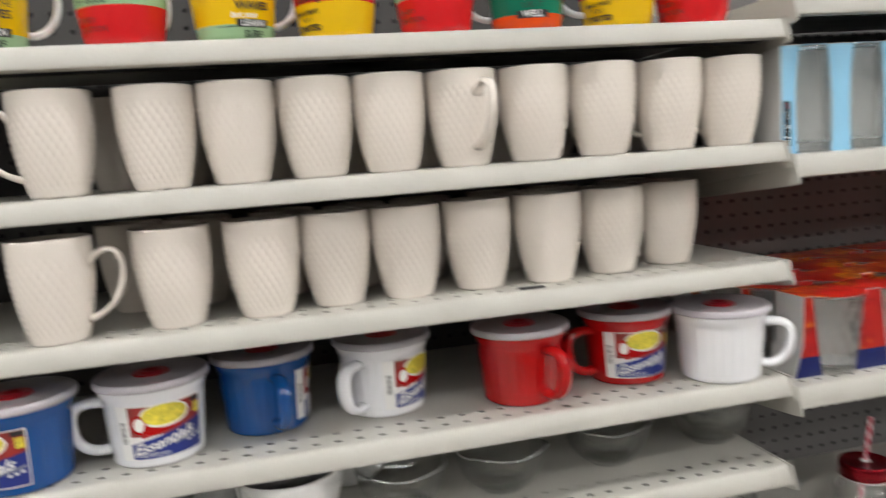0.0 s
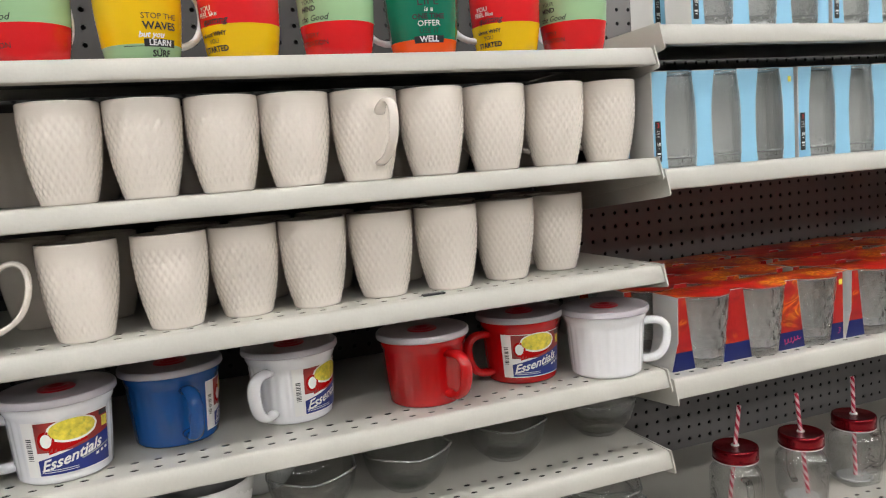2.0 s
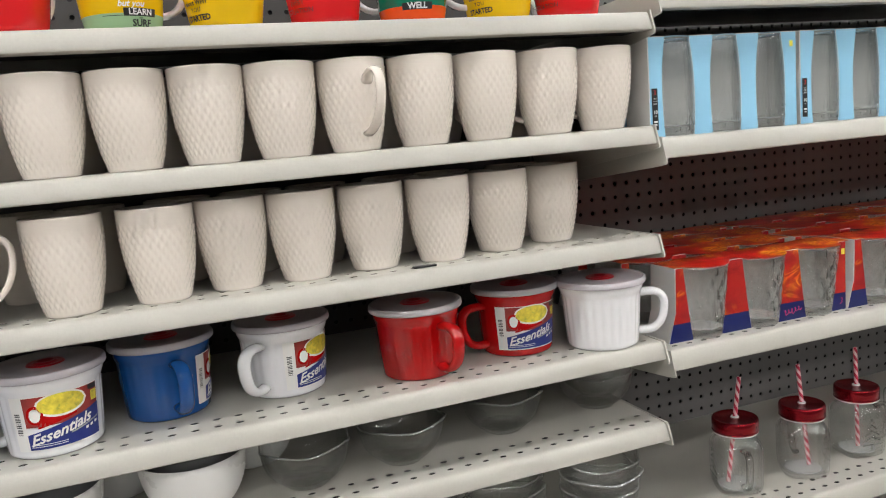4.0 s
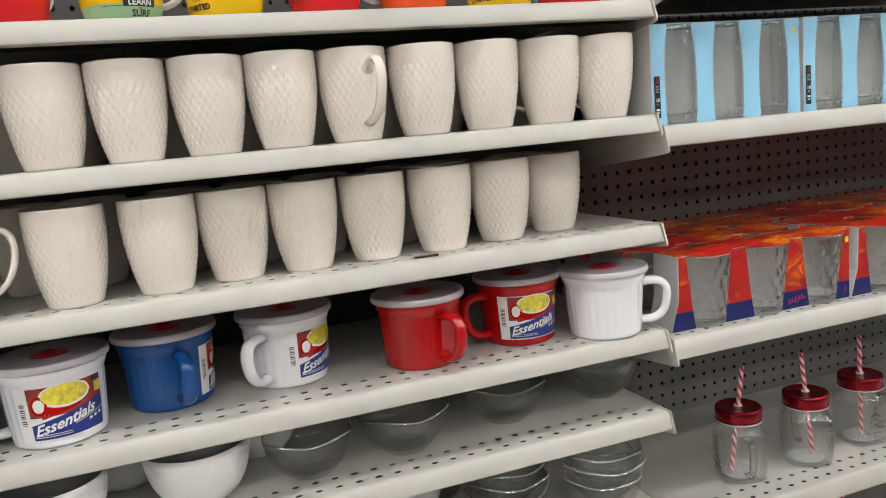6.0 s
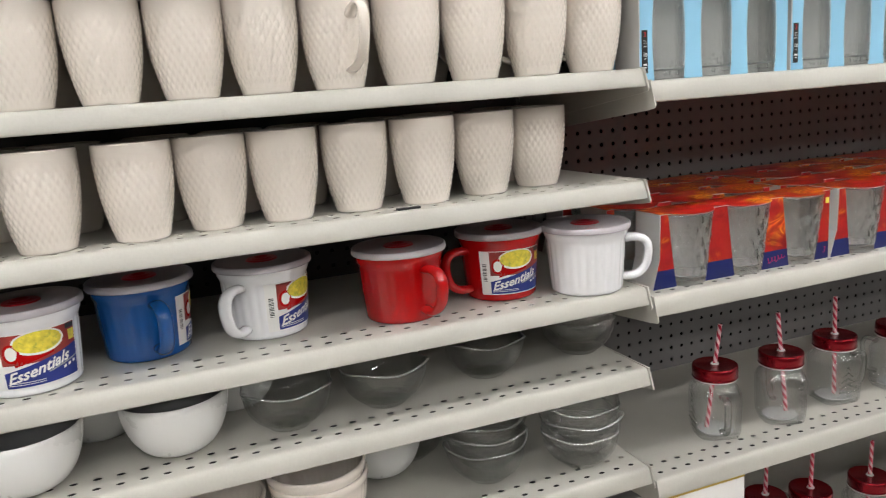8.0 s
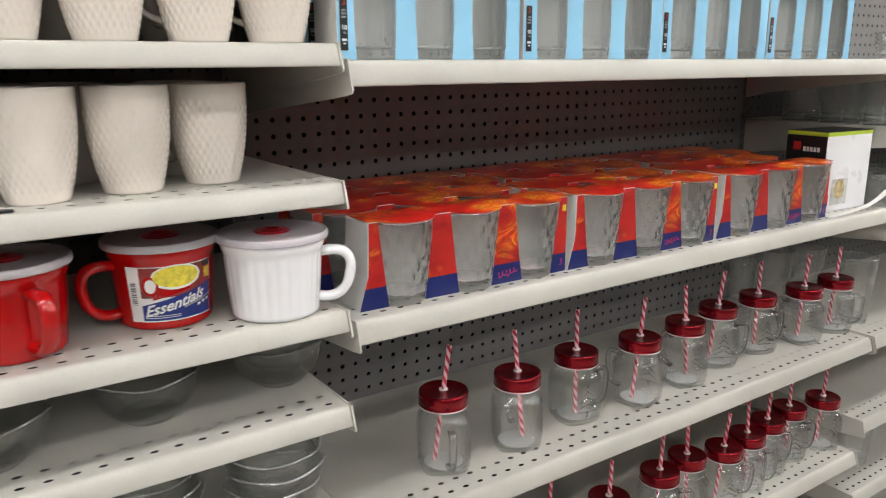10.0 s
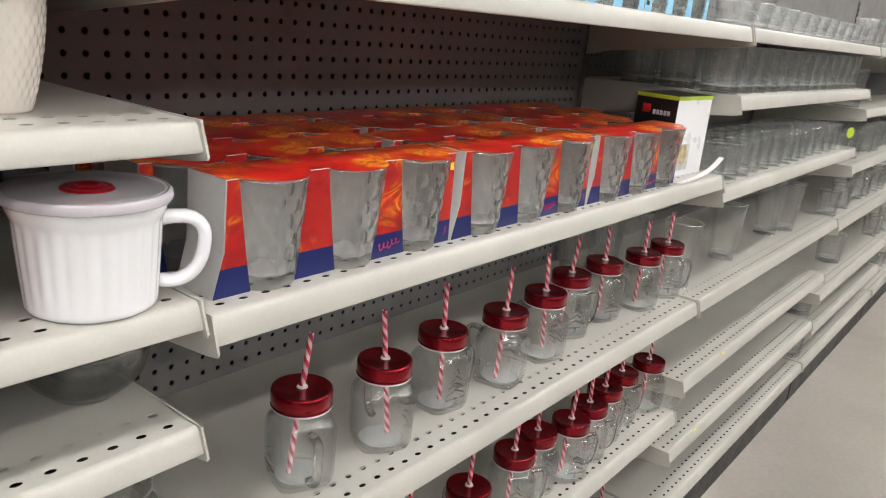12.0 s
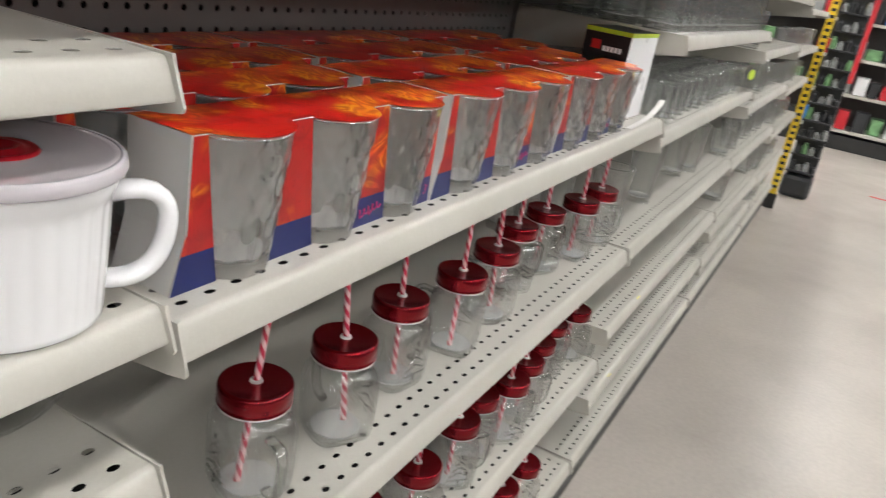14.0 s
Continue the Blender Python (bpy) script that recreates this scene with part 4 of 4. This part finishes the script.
def jar(m, lean, slant):
    scaled = lambda g: turned(g, JAR_SCALE)
    t = thing("jar_mug", m, "clear glass jar mug with red metal lid and striped straw", "jar", "jar mugs with straws")
    outer = [(0.024, 0.002), (0.0290, 0.0), (0.0330, 0.0025), (0.0352, 0.008), (0.0362, 0.016), (0.0368, 0.030), (0.0372, 0.050), (0.0372, 0.064), (0.0368, 0.070), (0.0359, 0.0745), (0.0344, 0.0780), (0.0325, 0.0805), (0.0308, 0.0825), (0.0299, 0.0850), (0.0296, 0.088), (0.0296, 0.096)]

    def square(a, r, z):
        k = 1 if z < 0.07 else max(0, 1 - (z - 0.07) / 0.016)
        s = (abs(math.cos(a)) ** 5 + abs(math.sin(a)) ** 5) ** (-1 / 5)
        return r * (1 + (0.75 * (s - 1) - 0.03) * k), z

    body = part("glass_body", scaled(lathe(vessel(outer, 0.0026, 0.0065), 72, square)), GLASS, t, smooth=True)
    part("base_ring", scaled(lathe([(0.0, 0.0072), (0.0235, 0.0072), (0.0262, 0.0085), (0.0275, 0.0072), (0.024, 0.0066)], 48)), BASEGLASS, body, smooth=True)
    pts = curve4((0.034, 0, 0.072), (0.060, 0, 0.080), (0.060, 0, 0.068), (0.058, 0, 0.050), 8) + curve4((0.058, 0, 0.050), (0.057, 0, 0.026), (0.052, 0, 0.016), (0.034, 0, 0.018), 8)[1:]
    part("handle", scaled(sweep(pts, 0.0055, 0.0038, 12)), HANDLEGLASS, t, smooth=True)
    relief = []
    for k, (zz, hw) in enumerate(((0.060, 0.004), (0.050, 0.008), (0.040, 0.012), (0.030, 0.015))):
        for s in (-1, 1):
            relief.append(rod((0.0, -0.0352, zz + 0.007), (s * hw, -0.0350, zz), 0.0011, 6))
    relief += [rod((-0.016, -0.0350, 0.024), (0.016, -0.0350, 0.024), 0.0010, 6), rod((0, -0.0352, 0.016), (0, -0.0352, 0.024), 0.0016, 6)]
    part("tree_relief", scaled(joined(*relief)[:2]), HANDLEGLASS, body, "embossed tree in the glass")
    lid = part("lid", scaled(lathe([(0.0318, 0.0935), (0.0336, 0.0935), (0.0342, 0.0945), (0.0336, 0.0958), (0.0334, 0.0975), (0.0340, 0.0985), (0.0340, 0.1100), (0.0332, 0.1125), (0.0315, 0.1132), (0.0300, 0.1126), (0.0060, 0.1126), (0.0055, 0.1118), (0.0040, 0.1118)], 56)), LIDRED, t, "dark red metal lid", smooth=50)
    part("gasket", scaled(lathe([(0.0300, 0.0915), (0.0332, 0.0915), (0.0338, 0.0924), (0.0334, 0.0934), (0.0300, 0.0934)], 48)), GASKET, t, smooth=True)
    part("grommet", scaled(lathe([(0.0035, 0.1150), (0.0055, 0.1146), (0.0062, 0.1128)], 20)), GASKET, lid)
    axis = Vector((0, 0, 0.116))
    part("straw", lathe([(0.0024, -0.106), (0.0034, -0.106), (0.0034, 0.066), (0.0026, 0.066), (0.0024, -0.106)], 14), STRAW, t, "red and white striped straw", smooth=40, at=Matrix.Translation(axis) @ pose(0, 0, 0, lean, slant, 0))
    return t


MASTER = {}


def jar_row(rows, z):
    for x, y, a, sx, sy in rows:
        if "jar" not in MASTER:
            MASTER["jar"] = jar(pose(x, y, z, 0, 0, a), 0, 0)
            t = MASTER["jar"]
        else:
            t = copy_thing(MASTER["jar"], pose(x, y, z, 0, 0, a))
        straw = [c for c in t.children if c.name.startswith("straw")][0]
        straw.matrix_basis = Matrix.Translation((0, 0, 0.119)) @ pose(0, 0, 0, 0, 0, -a) @ pose(0, 0, 0, -sy, sx, 0)


jar_row(((0.184, 0.083, 248, 9, 0), (0.313, 0.074, 62, -4, 3), (0.448, 0.088, 350, 3, 4), (0.582, 0.073, 100, 14, 6), (0.711, 0.081, 75, -6, 0), (0.836, 0.104, 330, 11, 0), (0.962, 0.103, 340, 0, 0), (1.086, 0.079, 80, 5, 0), (1.205, 0.079, 320, 6, 0)), 0.712)
jar_row(((0.300, 0.090, 60, 2, 0), (0.383, 0.070, 90, 2, 0), (0.505, 0.053, 70, 2, 0), (0.645, 0.062, 320, 3, 0), (0.732, 0.071, 60, -3, 0), (0.815, 0.050, 330, 9, 0), (0.900, 0.058, 320, -3, 0), (0.987, 0.070, 340, 3, 0), (1.081, 0.080, 330, 0, 0), (1.188, 0.066, 60, 5, 0)), 0.445)
jar_row(((0.893, 0.046, 80, 4, 0), (0.994, 0.042, 60, 3, 0)), 0.165)


# ---- loose glasses in the next bays ----
def tumbler(m, label, h, r0, r1, wall, floor_z, ribs=0, rings=0):
    t = thing("tumbler", m, label, "glass", label)
    outer = [(r0 - 0.003, 0.001), (r0, 0.0)] + [(r0 + (r1 - r0) * k / 36 - (0.0016 * (0.5 - 0.5 * math.cos(2 * math.pi * k / 4)) if rings and k < 13 else 0), h * k / 36) for k in range(37)]
    wav = (lambda a, r, z: (r * (1 - (0.03 if z < 0.72 * h else 0) * (0.5 - 0.5 * math.cos(10 * a))), z)) if ribs else None
    part("glass", lathe(vessel(outer, wall, floor_z), 40, wav), GLASS_COARSE, t, smooth=True)
    part("base", lathe([(0.0, floor_z + 0.0005), (r0 - wall - 0.003, floor_z + 0.0005), (r0 - wall, floor_z + 0.003)], 32), BASEGLASS, t, smooth=True)
    part("rim", lathe([(r1 - wall / 2 + 0.0012 * math.cos(k), h + 0.0012 * math.sin(k)) for k in [2 * math.pi * j / 6 for j in range(7)]], 40), RIM, t, smooth=True)
    return t


def spread(label, spots, *size):
    first = None
    for x, y, z in spots:
        first = copy_thing(first, pose(x, y, z, 0, 0, 360 * random.random())) if first else tumbler(pose(x, y, z), label, *size)


spread("clear straight glass tumbler with a thick ringed base", [(1.285 + 0.092 * k, y, 1.152) for k in range(13) for y in (0.062, 0.155, 0.248)], 0.098, 0.038, 0.042, 0.0026, 0.014, 0, 1)
spread("clear short glass tumbler with a heavy base", [(1.300 + 0.086 * k, y + 0.004 * math.sin(5 * k), 0.960) for k in range(13) for y in (0.055, 0.145)], 0.082, 0.030, 0.036, 0.0024, 0.012)
spread("clear tall ribbed drinking glass", [(1.300, 0.085, 0.712), (1.630, 0.095, 0.712), (1.300, 0.205, 0.712), (1.205, 0.225, 0.712), (1.110, 0.245, 0.712), (2.030, 0.105, 0.712), (2.145, 0.085, 0.712), (1.395, 0.085, 0.333)], 0.150, 0.031, 0.043, 0.003, 0.014, 1)
spread("small clear glass dish in a row", [(1.30 + 0.098 * k, 0.062, 1.287) for k in range(12)], 0.052, 0.036, 0.044, 0.003, 0.010)
spots = []
for bay, zs in ((2.56, (1.287, 0.895, 0.690, 0.165)), (3.81, (1.050, 0.860, 0.640, 0.40, 0.165))):
    for z in zs:
        for k in range(12):
            if random.random() < 0.8:
                spots.append((bay + 0.1 * k, 0.07 + 0.03 * random.random(), z))
spread("clear glass tumbler of the far bays", spots, 0.090, 0.032, 0.039, 0.003, 0.014)
spread("large clear glass vase", [(2.60, 0.085, 1.085), (2.56, 0.07, 0.165), (2.66, 0.09, 0.30), (3.05, 0.1, 0.43)], 0.125, 0.045, 0.056, 0.004, 0.016)


def hang_tag(x, z, w=0.020, h=0.024):
    t = thing("shelf_tag", pose(x, -0.0012, z), "small yellow price tag on a shelf edge", "tag", "yellow shelf tags")
    part("tag", box(0, w, -0.0006, 0.0006, -h, 0.0), YELLOWTAG, t)


hang_tag(1.485, 0.513)
hang_tag(1.390, 0.330)


def small_sign():
    t = thing("shelf_sign", pose(2.36, 0.02, 0.9605, 0, 0, -25), "clear sign holder with a yellow round sticker", "sign")
    part("sheet", box(0, 0.07, 0, 0.0015, 0, 0.10), GLASS, t)
    part("sticker", lathe([(0, 0.0), (0.017, 0.0), (0.017, 0.0006), (0, 0.0006)], 20), LIME, t, at=pose(0.035, -0.0004, 0.055, 90))


small_sign()


def price_card():
    t = thing("price_card", pose(0.006, -0.004, 0.445), "white price card with a gold border held at the shelf edge", "sign")
    part("card", box(0, 0.160, 0, 0.002, 0.026, 0.243, 0.0005), PAPER, t)
    part("gold_border", box(0, 0.160, -0.0008, -0.0002, 0.235, 0.243), GOLD, t)
    part("holder", box(0.0, 0.160, -0.003, 0.004, 0.0005, 0.027, 0.001), LIDRIM, t)


price_card()


def shelf_clip():
    t = thing("black_clip", pose(-0.338, 0.010, 1.157), "small black plastic clip lying on the shelf", "clip")
    part("clip", box(-0.014, 0.016, -0.002, 0.006, 0.0005, 0.003, 0.001), BLACKINK, t)


shelf_clip()


# ---- end of the run and the far aisle ----
def tape_strip():
    t = thing("tape_strip", pose(5.02, -0.012, 0), "yellow black-marked strip on the end of the shelving", "strip")
    part("strip", box(0, 0.012, -0.03, 0.018, 0.10, 1.92), TAPE, t)
    for k in range(44):
        part("mark", box(-0.001, 0.0, -0.022, 0.006, 0.14 + 0.04 * k, 0.158 + 0.04 * k), BLACKINK, t)
    part("foot", box(0.0, 0.03, -0.04, 0.03, 0.0, 0.10, 0.004), KICK, t)


tape_strip()


def goods_tower():
    t = thing("display_rack", pose(5.62, -0.12, 0), "dark narrow display rack with dark, white and green packets", "rack")
    part("foot", box(-0.10, 0.10, -0.10, 0.10, 0.0, 0.16, 0.03), DARKSTUFF, t)
    part("back", box(-0.02, 0.10, -0.09, 0.09, 0.16, 1.85, 0.004), DARKSTUFF, t)
    inks = (DARKSTUFF, GREYSTUFF, DARKSTUFF, GREYSTUFF, GREENSTUFF, DARKSTUFF, GREYSTUFF)
    for k in range(14):
        z = 0.18 + 0.12 * k
        part("tray", box(-0.10, -0.01, -0.095, 0.095, z, z + 0.012, 0.003), DARKSTUFF, t)
        for j in range(4):
            h = 0.045 + 0.012 * ((3 * k + 2 * j) % 4)
            geo = lathe([(0, 0), (0.017, 0), (0.020, 0.004), (0.020, h * 0.7), (0.012, h * 0.85), (0.012, h), (0, h)], 12)
            part("packet", geo, inks[(5 * k + 3 * j + k // 3) % 7], t, at=pose(-0.06, -0.070 + 0.046 * j, z + 0.012))


goods_tower()


def far_gondola():
    t = thing("far_shelving", pose(8.3, 0, 0), "grey steel shelving across the far aisle", "shelving")
    part("back", box(0.45, 0.48, -3.2, 1.8, 0, 1.9), POST, t)
    part("plinth", box(0.02, 0.45, -3.2, 1.8, 0, 0.14), KICK, t)
    for z in (0.17, 0.52, 0.86, 1.20, 1.55):
        part("shelf_board", box(0, 0.45, -3.2, 1.8, z, z + 0.03, 0.003), SHELF, t)
    for y in (-0.16, -1.4, 1.1):
        part("red_post", box(-0.05, -0.01, y - 0.05, y + 0.05, 0.65, 1.9, 0.004), REDPOST, t, "red painted front post")


far_gondola()
FAR_INKS = ((DARKSTUFF, "dark"), (GREYSTUFF, "grey"), (BOXWHITE, "white"), (DARKSTUFF, "dark"), (GREENSTUFF, "green"), (REDPOST, "red"), (GREYSTUFF, "grey"), (BLUESTUFF, "blue"))
for row, z in enumerate((0.20, 0.55, 0.89, 1.23, 1.58)):
    y = -1.9
    while y < 0.9:
        w, h = 0.08 + 0.10 * random.random(), 0.10 + 0.12 * random.random()
        mat, word = random.choice(FAR_INKS)
        t = thing("packet", pose(8.34 + 0.04 * random.random(), y, z), f"{word} boxed goods on the far shelf", "box", "goods on the far shelving")
        part("packet_body", box(0, 0.22, 0, w, 0, h, 0.008), mat, t)
        y += w + 0.01 + 0.05 * random.random()
part("floor_line", box(6.3, 6.34, -2.2, -0.62, 0.0, 0.002), REDINK)
tagged(bpy.data.objects["floor_line"], "thin red line marked on the floor", "line", kind="structure")
